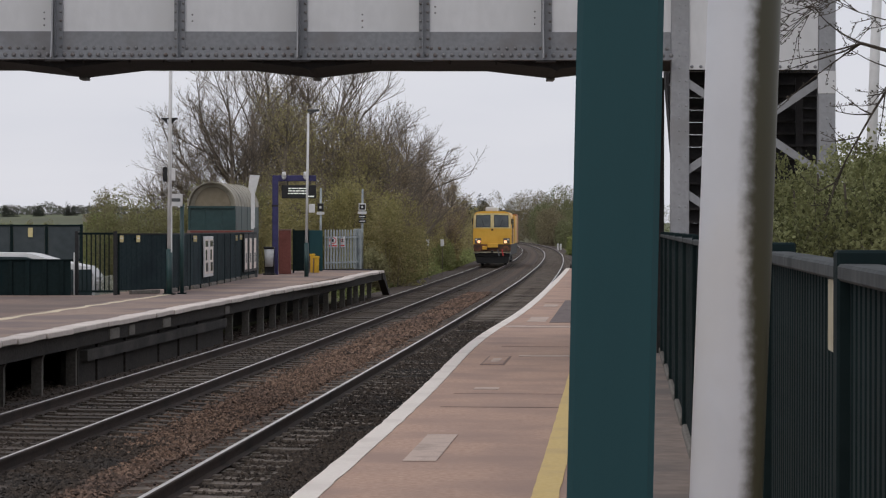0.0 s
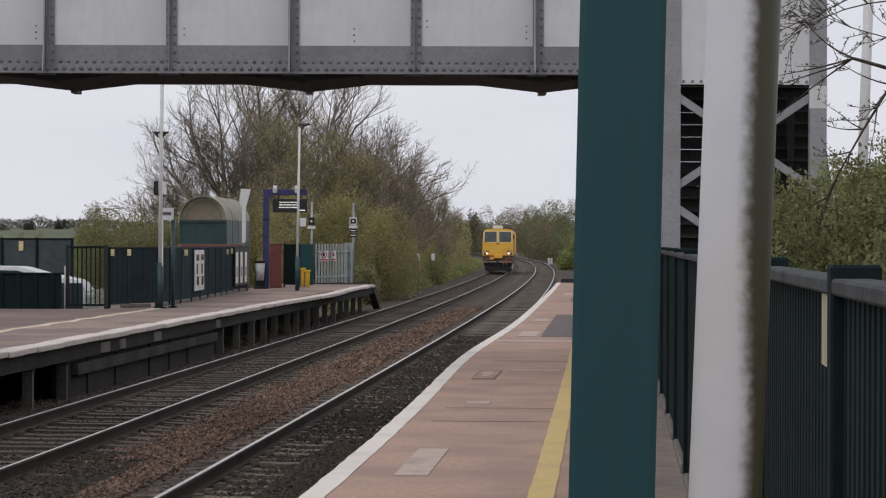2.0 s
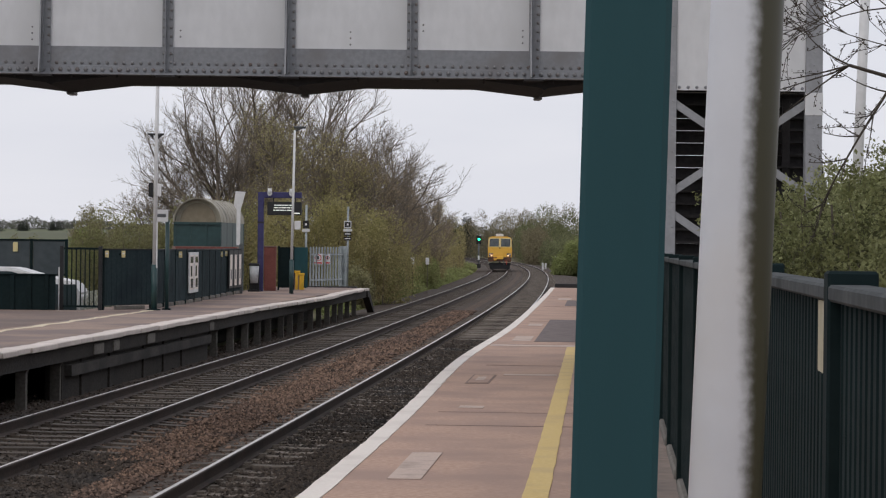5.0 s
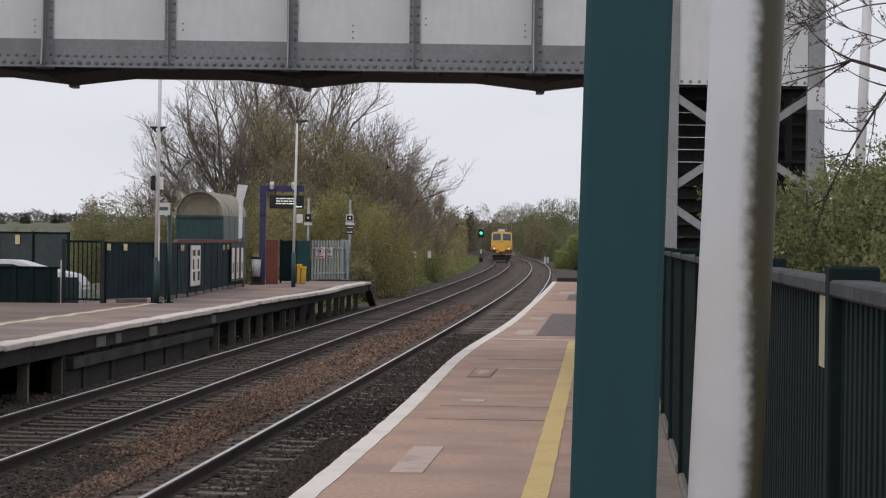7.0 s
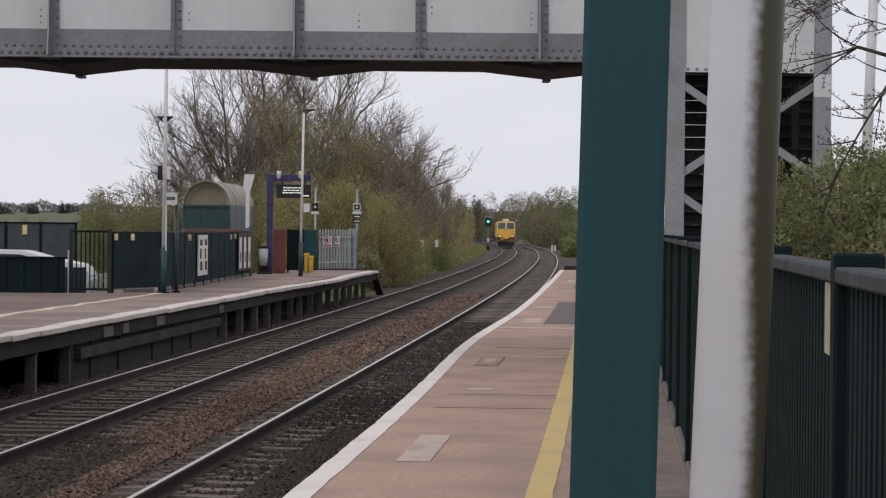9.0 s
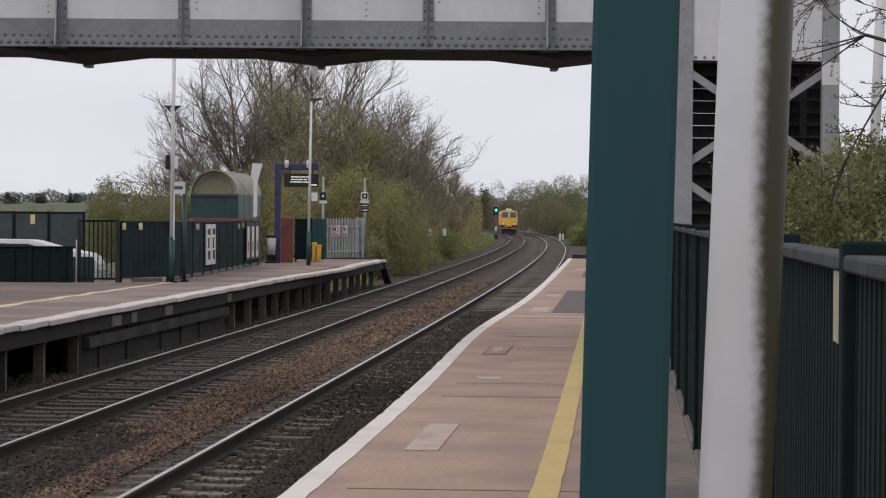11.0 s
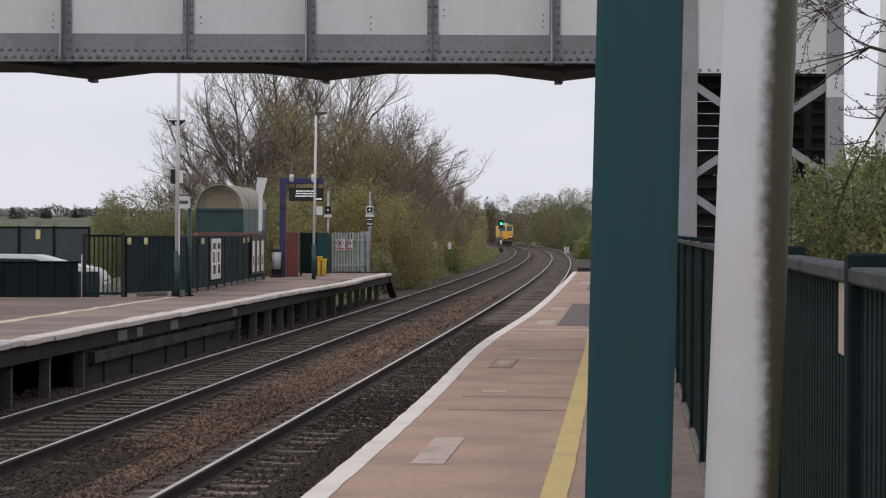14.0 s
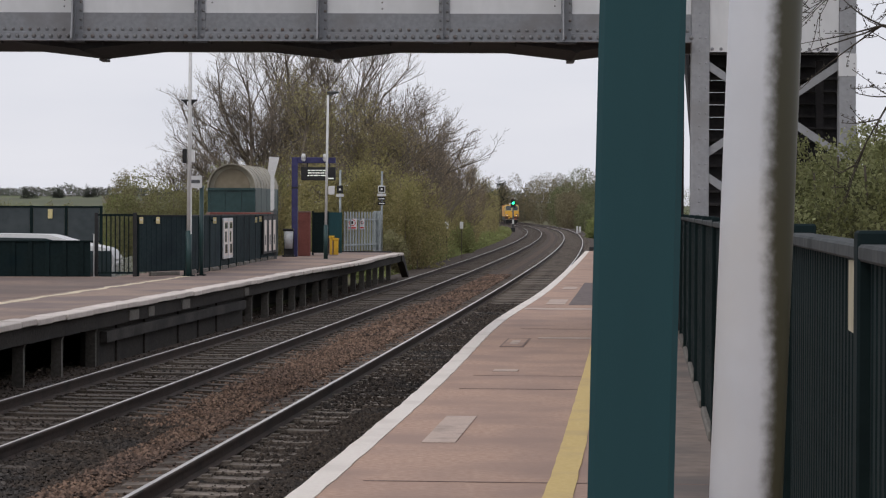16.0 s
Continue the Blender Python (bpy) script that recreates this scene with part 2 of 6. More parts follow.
def mesh_of(name, bm, material, smooth=False):
    me = bpy.data.meshes.new(name)
    bmesh.ops.recalc_face_normals(bm, faces=bm.faces)
    bm.to_mesh(me)
    bm.free()
    for q in material if isinstance(material, (list, tuple)) else [material]:
        me.materials.append(q)
    if smooth:
        for p in me.polygons:
            p.use_smooth = True
    return me


def part(name, bm, material, parent=None, label="", smooth=False, kind=""):
    ob = new(name, mesh_of(name, bm, material, smooth))
    ob.parent = parent
    return tagged(ob, label, "", "", kind)


def again(ob, parent, m):
    """One more piece on the mesh of ob."""
    o = new(ob.name.split(".")[0], ob.data)
    o.parent = parent
    o.matrix_basis = m
    return o


def box(bm, x0, x1, y0, y1, z0, z1, bevel=0.0, mi=0):
    v = [bm.verts.new((x, y, z)) for x in (x0, x1) for y in (y0, y1) for z in (z0, z1)]
    fs = [bm.faces.new([v[i] for i in q]) for q in ((0, 1, 3, 2), (4, 6, 7, 5), (0, 4, 5, 1), (2, 3, 7, 6), (0, 2, 6, 4), (1, 5, 7, 3))]
    for f in fs:
        f.material_index = mi
    if bevel:
        es = {e for f in fs for e in f.edges}
        bmesh.ops.bevel(bm, geom=list(es), offset=bevel, segments=1, affect="EDGES")
    return bm


def boxed(*a, **k):
    return box(bmesh.new(), *a, **k)


def tube(bm, p0, p1, r0, r1=None, n=10, cap=True, mi=0):
    p0, p1 = Vector(p0), Vector(p1)
    r1 = r0 if r1 is None else r1
    q = (p1 - p0).to_track_quat("Z", "Y")
    rings = []
    for p, r in ((p0, r0), (p1, r1)):
        rings.append([bm.verts.new(p + q @ Vector((r * math.cos(a), r * math.sin(a), 0))) for a in (2 * math.pi * i / n for i in range(n))])
    for i in range(n):
        bm.faces.new((rings[0][i], rings[0][(i + 1) % n], rings[1][(i + 1) % n], rings[1][i])).material_index = mi
    if cap:
        bm.faces.new(rings[0][::-1]).material_index = mi
        bm.faces.new(rings[1]).material_index = mi
    return bm


def prism(bm, pts, y0, y1, mi=0):
    """Outline in x, z pushed from y0 to y1."""
    a = [bm.verts.new((x, y0, z)) for x, z in pts]
    b = [bm.verts.new((x, y1, z)) for x, z in pts]
    k = len(pts)
    bm.faces.new(a).material_index = mi
    bm.faces.new(b[::-1]).material_index = mi
    for i in range(k):
        bm.faces.new((a[i], b[i], b[(i + 1) % k], a[(i + 1) % k])).material_index = mi
    return bm


# ---- the line of the railway: a slow bend to the left ----
SPACING, RAIL_Z = 3.6425, -0.775
BEND = ((0, 50, 100, 150, 200, 250, 300, 350, 400, 500, 600), (-5.3e-5, -1.25e-4, -1.56e-4, -1.61e-4, -2.3e-4, -2.49e-4, -3.11e-4, -2.22e-4, -2.1e-4, -3e-4, -4e-4))
LINE_S = np.arange(-60, 701, 1.0)
_k = np.interp(LINE_S, *BEND)
_i0 = 60
LINE_H = 0.073532 + np.cumsum(_k) - np.cumsum(_k)[_i0]
LINE_X, LINE_Y = np.cumsum(np.sin(LINE_H)), np.cumsum(np.cos(LINE_H))
LINE_X += -4.72 - LINE_X[_i0]
LINE_Y += 8.0 - LINE_Y[_i0]


def at(s, o, z=0.0):
    h = float(np.interp(s, LINE_S, LINE_H))
    return Vector((float(np.interp(s, LINE_S, LINE_X)) + o * math.cos(h), float(np.interp(s, LINE_S, LINE_Y)) - o * math.sin(h), z))


def facing(s):
    return -math.degrees(float(np.interp(s, LINE_S, LINE_H)))


def stand(s, o, z=0.0, turn=0.0):
    """Pose at a stretch along and an offset beside the line; x across it to the right, y along it."""
    p = at(s, o, z)
    return pose(p.x, p.y, p.z, 0, 0, facing(s) + turn)


def s_of(y):
    return float(np.interp(y, LINE_Y, LINE_S))


def sweep(bm, prof, s0, s1, step=2.0, closed=True, mi=0, wob=0.0, cap=True):
    n = max(1, int(math.ceil((s1 - s0) / step)))
    rings = []
    for i in range(n + 1):
        s = s0 + (s1 - s0) * i / n
        rings.append([bm.verts.new(at(s, o + (wob * noise.noise((s * 0.9, k * 3.1, 0)) if wob else 0), z)) for k, (o, z) in enumerate(prof)])
    k = len(prof)
    for a, b in zip(rings, rings[1:]):
        for j in range(k if closed else k - 1):
            bm.faces.new((a[j], b[j], b[(j + 1) % k], a[(j + 1) % k])).material_index = mi
    if closed and cap:
        bm.faces.new(rings[0])
        bm.faces.new(rings[-1][::-1])
    return bm


# ---- ground, track bed, rails ----
def make_ground():
    bm = bmesh.new()
    xs = [-3000, -800, -300, -120, -60, -30, -20, -14, -9, -6.6, 6.5, 8, 11, 16, 30, 60, 200, 800, 3000]
    hs = [-2.0, -2.0, -2.0, -1.6, -1.2, -0.9, -0.7, -0.62, -0.62, -1.2, -1.2, -1.0, -0.6, -0.4, -0.5, -1, -1.5, -2.0, -2.0]
    ss = [-59, 0, 40, 80, 120, 160, 200, 240, 280, 320, 360, 400, 450, 500, 560, 620, 690]
    rows = [[Vector((x, -3000, h)) for x, h in zip(xs, hs)]]
    rows += [[at(s, o, h) for o, h in zip(xs, hs)] for s in ss]
    rows += [[Vector((x, 5000, h)) for x, h in zip(xs, hs)]]
    vs = [[bm.verts.new(p) for p in r] for r in rows]
    for a, b in zip(vs, vs[1:]):
        for j in range(len(xs) - 1):
            bm.faces.new((a[j], a[j + 1], b[j + 1], b[j]))
    tagged(part("ground", bm, M_grass, smooth=True), "rough grass and scrub beside the railway", "ground", kind="structure")
    bm = bmesh.new()
    sweep(bm, [(-5.0, -1.2), (-4.4, -1.02), (-3.4, -0.97), (-1.2, -0.965), (0, -0.93), (1.2, -0.965), (3.4, -0.97), (4.6, -1.02), (6.0, -1.2)], -59, 690, 3, closed=False)
    six = sweep(bmesh.new(), [(-0.55, -0.978), (-0.3, -0.945), (0.05, -0.920), (0.38, -0.950), (0.58, -0.985)], -59, 690, 3, closed=False, wob=0.06)
    tagged(part("ballast_strip", six, M_ballast_brown), "rusty brown ballast between the two tracks", "ballast", kind="structure")
    tagged(part("track_bed", bm, M_ballast), "brown and grey stone ballast under two tracks", "ballast", kind="structure")


def rail_profile(o, t=0.018):
    w, f, g = 0.036, 0.07, 0.009
    return [(o - f, RAIL_Z - 0.158), (o + f, RAIL_Z - 0.158), (o + f, RAIL_Z - 0.146), (o + g, RAIL_Z - 0.128), (o + g, RAIL_Z - 0.042),
            (o + w, RAIL_Z - 0.034), (o + w, RAIL_Z - 0.008), (o + t, RAIL_Z), (o - t, RAIL_Z), (o - w, RAIL_Z - 0.008),
            (o - w, RAIL_Z - 0.034), (o - g, RAIL_Z - 0.042), (o - g, RAIL_Z - 0.128), (o - f, RAIL_Z - 0.146)]


def make_track(centre, label, wood):
    tr = thing("railway_track", label, "railway track", kind="structure")
    for side in (-1, 1):
        o = centre + side * 0.7525
        bm = bmesh.new()
        sweep(bm, rail_profile(o, 0.024 if centre > 0 else 0.018), -40, 640, 3)
        for f in bm.faces:
            c = f.calc_center_median()
            f.material_index = 1 if abs(c.z - RAIL_Z) < 0.002 else 0
        part("rail", bm, [M_rail, M_rail_top], tr)
    sl = None
    for i in range(150):
        s = 4 + i * 0.65
        if sl is None:
            bm = bmesh.new()
            prism(bm, [(-1.3, -0.1), (1.3, -0.1), (1.28, 0.03), (0.95, 0.045), (0.35, 0.02), (-0.35, 0.02), (-0.95, 0.045), (-1.28, 0.03)], -0.125, 0.125)
            for sx in (-1, 1):
                box(bm, sx * 0.7525 - 0.16, sx * 0.7525 - 0.075, -0.07, 0.07, 0.0, 0.055)
                box(bm, sx * 0.7525 + 0.075, sx * 0.7525 + 0.16, -0.07, 0.07, 0.0, 0.055)
            sl = part("sleeper", bm, wood, tr)
            sl.matrix_basis = stand(s, centre, -0.968)
        else:
            r = random.Random(i + int(centre * 10))
            again(sl, tr, stand(s + r.uniform(-0.03, 0.03), centre + r.uniform(-0.03, 0.03), -0.968 + r.uniform(-0.012, 0.012), r.uniform(-0.7, 0.7)))
    bm = bmesh.new()
    for i in range(150, 600):
        s = 4 + i * 0.65
        p, a = at(s, centre, -0.968), radians(facing(s))
        ex, ey = Vector((math.cos(a), math.sin(a), 0)), Vector((-math.sin(a), math.cos(a), 0))
        q = [bm.verts.new(p + ex * x + ey * y + Vector((0, 0, z))) for z in (-0.05, 0.03) for x, y in ((-1.3, -0.12), (1.3, -0.12), (1.3, 0.12), (-1.3, 0.12))]
        for f in ((4, 5, 6, 7), (0, 1, 5, 4), (1, 2, 6, 5), (2, 3, 7, 6), (3, 0, 4, 7)):
            bm.faces.new([q[j] for j in f])
    part("far_sleepers", bm, wood, tr, kind="stuff")


def scatter_stones(name, label, zones, material, seed):
    """Loose angular stones, many thousands: s0, s1, o0, o1, height, count, size."""
    rng = np.random.default_rng(seed)
    base_v = np.array([(1, 0, -0.2), (-0.9, 0.15, -0.1), (0.1, 0.95, 0), (-0.1, -1, 0.05), (0.15, 0.1, 0.85), (0, 0, -0.7)])
    base_f = np.array([(0, 2, 4), (2, 1, 4), (1, 3, 4), (3, 0, 4), (2, 0, 5), (1, 2, 5), (3, 1, 5), (0, 3, 5)])
    V, Fc, k = [], [], 0
    for s0, s1, o0, o1, z0, cnt, size in zones:
        s, o = rng.uniform(s0, s1, cnt), rng.uniform(o0, o1, cnt)
        h = np.interp(s, LINE_S, LINE_H)
        px = np.interp(s, LINE_S, LINE_X) + o * np.cos(h)
        py = np.interp(s, LINE_S, LINE_Y) - o * np.sin(h)
        sz = size * rng.uniform(0.55, 1.25, (cnt, 1, 3))
        v = base_v[None] * sz + rng.normal(0, 0.16, (cnt, 6, 3)) * size
        a = rng.uniform(0, 6.28, cnt)
        c, sn = np.cos(a)[:, None], np.sin(a)[:, None]
        x, y = v[..., 0] * c - v[..., 1] * sn, v[..., 0] * sn + v[..., 1] * c
        z = v[..., 2] * 0.8 + (z0 + rng.uniform(-0.012, 0.022, cnt))[:, None]
        V.append(np.stack([x + px[:, None], y + py[:, None], z], -1).reshape(-1, 3))
        Fc.append((base_f[None] + (np.arange(cnt) * 6)[:, None, None] + k).reshape(-1, 3))
        k += cnt * 6
    me = bpy.data.meshes.new(name)
    me.from_pydata(np.concatenate(V).tolist(), [], np.concatenate(Fc).tolist())
    me.materials.append(material)
    tagged(new(name, me), label, "ballast", kind="stuff")


make_ground()
make_track(-SPACING / 2, "far railway track with worn steel rails on pale sleepers", M_sleeper)
make_track(SPACING / 2, "near railway track with rusty steel rails on sleepers", M_sleeper_pale)
scatter_stones("loose_ballast", "loose rusty brown ballast stones between the tracks", [
    (8, 21, -0.02, 0.46, -0.930, 5000, 0.029), (21, 42, -0.42, 0.46, -0.930, 13000, 0.029), (42, 90, -0.45, 0.48, -0.928, 6500, 0.052), (20, 60, -0.75, 0.5, -0.952, 6000, 0.034),
    (8, 60, 0.38, 1.02, -0.954, 4200, 0.030), (20, 60, -1.02, -0.38, -0.958, 3500, 0.030)], M_stone, 3)
scatter_stones("dark_ballast", "dark ballast stones between the sleepers", [
    (5, 12, 1.2, 2.6, -0.942, 7000, 0.030), (12, 24, 1.15, 1.75, -0.968, 2500, 0.030), (12, 24, 1.75, 2.6, -0.944, 7000, 0.030), (24, 60, 1.15, 2.6, -0.946, 9000, 0.032), (8, 22, -1.02, 0.05, -0.936, 6500, 0.030), (22, 70, -1.3, -0.15, -0.962, 4500, 0.032), (12, 60, -2.6, -1.0, -0.966, 9000, 0.028), (10, 70, -3.4, -3.0, -0.985, 4000, 0.030)], M_stone_dark, 5)
scatter_stones("cess_ballast", "dull brown stones along the foot of the platform", [(12, 84, -4.4, -3.3, -0.99, 8000, 0.032)], M_stone_cess, 6)

scatter_stones("pale_debris", "pale stones and litter lying by the platform wall", [(35.5, 41.5, -4.3, -3.75, -0.96, 26, 0.05), (30, 60, -4.4, -3.7, -0.97, 30, 0.035)], M_tarmac_pale, 11)


# ---- platforms ----
EDGE = 3.335
def near_edge(s):
    """The edge bulges a little towards the track halfway along."""
    return EDGE - 0.175 * math.exp(-((s - 27.5) / 9.5) ** 2)


def ribbon(o_of, w_of, z0, z1, s0, s1, step, rag=0.0, seed=0.0):
    """A painted band that follows an uneven edge."""
    bm = bmesh.new()
    rings = []
    n = int((s1 - s0) / step)
    for i in range(n + 1):
        s = s0 + (s1 - s0) * i / n
        a = o_of(s) + rag * noise.noise((s * 1.7, seed, 0))
        b = o_of(s) + w_of(s) + rag * noise.noise((s * 1.9, seed + 7, 0))
        rings.append([bm.verts.new(at(s, o, z)) for o, z in ((a, z0), (a, z1), (b, z1), (b, z0))])
    for p, q in zip(rings, rings[1:]):
        for j in range(4):
            bm.faces.new((p[j], q[j], q[(j + 1) % 4], p[(j + 1) % 4]))
    return bm


def make_near_platform():
    pf = thing("platform_near", "reddish tarmac platform with a white painted edge", "platform", kind="structure")
    bm = ribbon(lambda s: near_edge(s) + 0.16, lambda s: 8.0 - near_edge(s), -0.3, 0.0, -25, 91.8, 1.0)
    part("surface", bm, M_tarmac, pf, "worn reddish tarmac")
    wall = sweep(bmesh.new(), [(EDGE + 0.1, -1.25), (EDGE + 0.1, -0.305), (EDGE + 0.48, -0.305), (EDGE + 0.48, -1.25)], -25, 91.8, 4)
    part("retaining_wall", wall, M_concrete_shaded, pf)
    first = None
    rng = random.Random(4)
    s = -12.0
    while s < 91.0:
        if first is None:
            bm = boxed(0, 0.155, 0, 0.897, -0.15, -0.001, bevel=0.006)
            first = part("coping_stone", bm, M_concrete, pf, "concrete coping")
            first.matrix_basis = stand(s, EDGE)
        else:
            again(first, pf, stand(s + 0.002, near_edge(s) + rng.uniform(-0.012, 0.012), rng.uniform(-0.003, 0.0), -2.0 * (near_edge(s + 0.5) - near_edge(s - 0.5)) * 28))
        s += 0.9
    part("white_line", ribbon(lambda s: near_edge(s) + 0.004, lambda s: 0.158, -0.012, 0.0065, -20, 91.5, 0.35, 0.014), M_white_line, pf, "worn white painted edge line")
    ln = ribbon(lambda s: 4.745 - 0.0045 * max(0.0, s - 9), lambda s: 0.165, 0.0015, 0.0055, -20, 32.5, 0.4, 0.014, 3.0)
    part("yellow_line", ln, M_yellow_line, pf, "worn yellow painted line")
    part("margin", sweep(bmesh.new(), [(5.25, 0.001), (5.25, 0.003), (5.95, 0.003), (5.95, 0.001)], -20, 27, 1), M_tarmac_edge, pf, "greyer worn strip along the fence")
    # cross joints and patches of mended surface
    for s, w in ((6.95, 0.03), (14.6, 0.035), (16.4, 0.012), (26.0, 0.02), (33.3, 0.05), (46.0, 0.03), (60.0, 0.04), (74.0, 0.05)):
        part("joint", sweep(bmesh.new(), [(EDGE + 0.33, 0.0015), (EDGE + 0.33, 0.004), (5.75, 0.004), (5.75, 0.0015)], s, s + w, 1), M_joint, pf)
    for s0, s1, o0, o1, m, nm in ((9.4, 11.6, 3.79, 4.02, M_tarmac_pale, "pale_patch"), (17.0, 17.35, 3.82, 4.06, M_tarmac_pale, "pale_patch"), (32.5, 33.2, 3.40, 5.6, M_tarmac_pale, "pale_patch"),
                              (34.6, 47.5, 4.06, 5.3, M_tarmac_dark, "dark_patch"), (34.8, 37.2, 3.67, 3.99, M_tarmac_pale, "pale_patch"), (43.0, 44.5, 3.7, 3.98, M_tarmac_pale, "pale_patch"),
                              (60.5, 68.0, 4.2, 5.6, M_tarmac_dark, "dark_patch"), (68.5, 71.0, 3.9, 4.3, M_tarmac_pale, "pale_patch"), (23.4, 23.7, 4.0, 4.65, M_tarmac_pale, "pale_patch")):
        part(nm, sweep(bmesh.new(), [(o0, 0.0018), (o0, 0.0065), (o1, 0.0065), (o1, 0.0018)], s0, s1, 1), m, pf)
    hatch = thing("access_cover", "square metal access cover set in the platform", "access cover", stand(22.45, 3.77))
    part("cover_frame", boxed(-0.14, 0.14, -1.0, 1.0, 0.001, 0.006), M_joint, hatch)
    part("cover_plate", boxed(-0.115, 0.115, -0.85, 0.85, 0.003, 0.0095), M_tarmac, hatch)
    part("cover_mark", boxed(-0.05, 0.05, -0.4, 0.4, 0.006, 0.0115), M_tarmac_pale, hatch)
    board = thing("end_board", "low dark timber kerb at the platform end", "kerb", stand(91.9, 4.6))
    part("board", boxed(-1.1, 1.4, -0.1, 0.1, -0.2, 0.16, bevel=0.02), M_black, board)


def make_far_platform():
    pf = thing("platform_far", "tarmac platform on concrete trestle legs with a pale edge", "platform", kind="structure")
    bm = sweep(bmesh.new(), [(-EDGE - 0.32, -0.14), (-EDGE - 0.32, 0.0), (-14.0, 0.0), (-14.0, -0.14)], -25, 50.6, 2)
    part("surface", bm, M_tarmac_far, pf)
    bm = sweep(bmesh.new(), [(-EDGE - 0.32, -0.14), (-EDGE - 0.32, 0.0), (-7.0, 0.0), (-7.0, -0.14)], 50.6, 86, 2)
    part("surface", bm, M_tarmac_far, pf)
    first = None
    rng = random.Random(9)
    s = -10.0
    while s < 85.4:
        if first is None:
            bm = boxed(-0.36, 0.0, 0, 0.895, -0.085, 0.006, bevel=0.012)
            first = part("coping_stone", bm, M_coping_far, pf, "pale painted coping")
            first.matrix_basis = stand(s, -EDGE)
        else:
            again(first, pf, stand(s, -EDGE + rng.uniform(-0.025, 0.02) + 0.24 * math.exp(-((s - 68) / 6) ** 2), rng.uniform(-0.008, 0.004), rng.uniform(-0.5, 0.5)))
        s += 0.9
    # beam colour holds the shade that falls under the coping
    part("edge_beam", sweep(bmesh.new(), [(-EDGE - 0.10, -0.09), (-EDGE - 0.10, -0.34), (-EDGE - 0.34, -0.36), (-EDGE - 0.34, -0.09)], -20, 85.5, 2), M_concrete_shaded, pf, "concrete edge beam, darkened for the shade under the coping")
    leg = None
    for i in range(-2, 25):
        s = 25.4 + i * 2.38
        if 33.0 < s < 48.0:
            continue
        if leg is None:
            bm = bmesh.new()
            prism(bm, [(-0.06, -1.2), (0.10, -1.2), (0.10, -0.42), (0.13, -0.36), (-0.08, -0.36), (-0.06, -0.42)], -0.06, 0.06)
            leg = part("leg", bm, M_leg, pf, "weathered concrete leg")
            leg.matrix_basis = stand(s, -EDGE - 0.30)
        else:
            again(leg, pf, stand(s, -EDGE - 0.30 + rng.uniform(-0.03, 0.03)))
    part("infill_wall", sweep(bmesh.new(), [(-EDGE - 0.22, -0.36), (-EDGE - 0.22, -1.25), (-EDGE - 0.5, -1.25), (-EDGE - 0.5, -0.36)], 32.7, 47.8, 2), M_concrete_shaded, pf, "infill wall, darkened for the shade below the platform")
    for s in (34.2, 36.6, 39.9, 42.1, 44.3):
        part("wall_pier", boxed(-0.1, 0.06, -0.12, 0.12, -1.2, -0.36, bevel=0.01), M_concrete_shaded, pf).matrix_basis = stand(s, -EDGE - 0.24)
    for s, l in ((34.6, 0.8), (36.3, 0.5), (39.6, 0.8), (47.2, 0.6)):
        part("concrete_patch", boxed(-0.02, 0.03, 0, l, -0.32, -0.14, bevel=0.008), M_concrete, pf).matrix_basis = stand(s, -EDGE - 0.10)
    part("back_wall", sweep(bmesh.new(), [(-EDGE - 2.2, -0.14), (-EDGE - 2.2, -1.3), (-EDGE - 2.4, -1.3), (-EDGE - 2.4, -0.14)], -20, 85, 3), M_concrete_shaded, pf)
    ramp = bmesh.new()
    pts = [(-0.02, 0.0), (0.9, -0.15), (3.6, -1.15), (3.2, -1.15), (0.6, -0.36), (-0.02, -0.3)]
    a = [ramp.verts.new((0.0, y, z)) for y, z in pts]
    b = [ramp.verts.new((-0.25, y, z)) for y, z in pts]
    ramp.faces.new(a), ramp.faces.new(b[::-1])
    for i in range(len(pts)):
        ramp.faces.new((a[i], b[i], b[(i + 1) % len(pts)], a[(i + 1) % len(pts)]))
    part("end_brace", ramp, M_concrete_shaded, pf).matrix_basis = stand(85.6, -EDGE - 0.05)
    part("lower_beam", sweep(bmesh.new(), [(-EDGE - 0.10, -0.42), (-EDGE - 0.10, -0.60), (-EDGE - 0.22, -0.60), (-EDGE - 0.22, -0.42)], 32.9, 47.6, 2), M_waling, pf, "weathered concrete waling")
    part("end_edge", boxed(-2.2, 0.0, -0.15, 0.15, -0.25, 0.05, bevel=0.02), M_black, pf).matrix_basis = stand(86.1, -EDGE - 0.5)
    part("back_strip", sweep(bmesh.new(), [(-5.72, 0.0005), (-5.72, 0.003), (-13.9, 0.003), (-13.9, 0.0005)], 5, 50.4, 2), M_tarmac_back, pf, "darker old tarmac behind the line")
    part("yellow_line", sweep(bmesh.new(), [(-5.50, 0.002), (-5.50, 0.0055), (-5.36, 0.0055), (-5.36, 0.002)], 5, 51.5, 0.8, wob=0.16), M_old_yellow, pf)


make_near_platform()
make_far_platform()


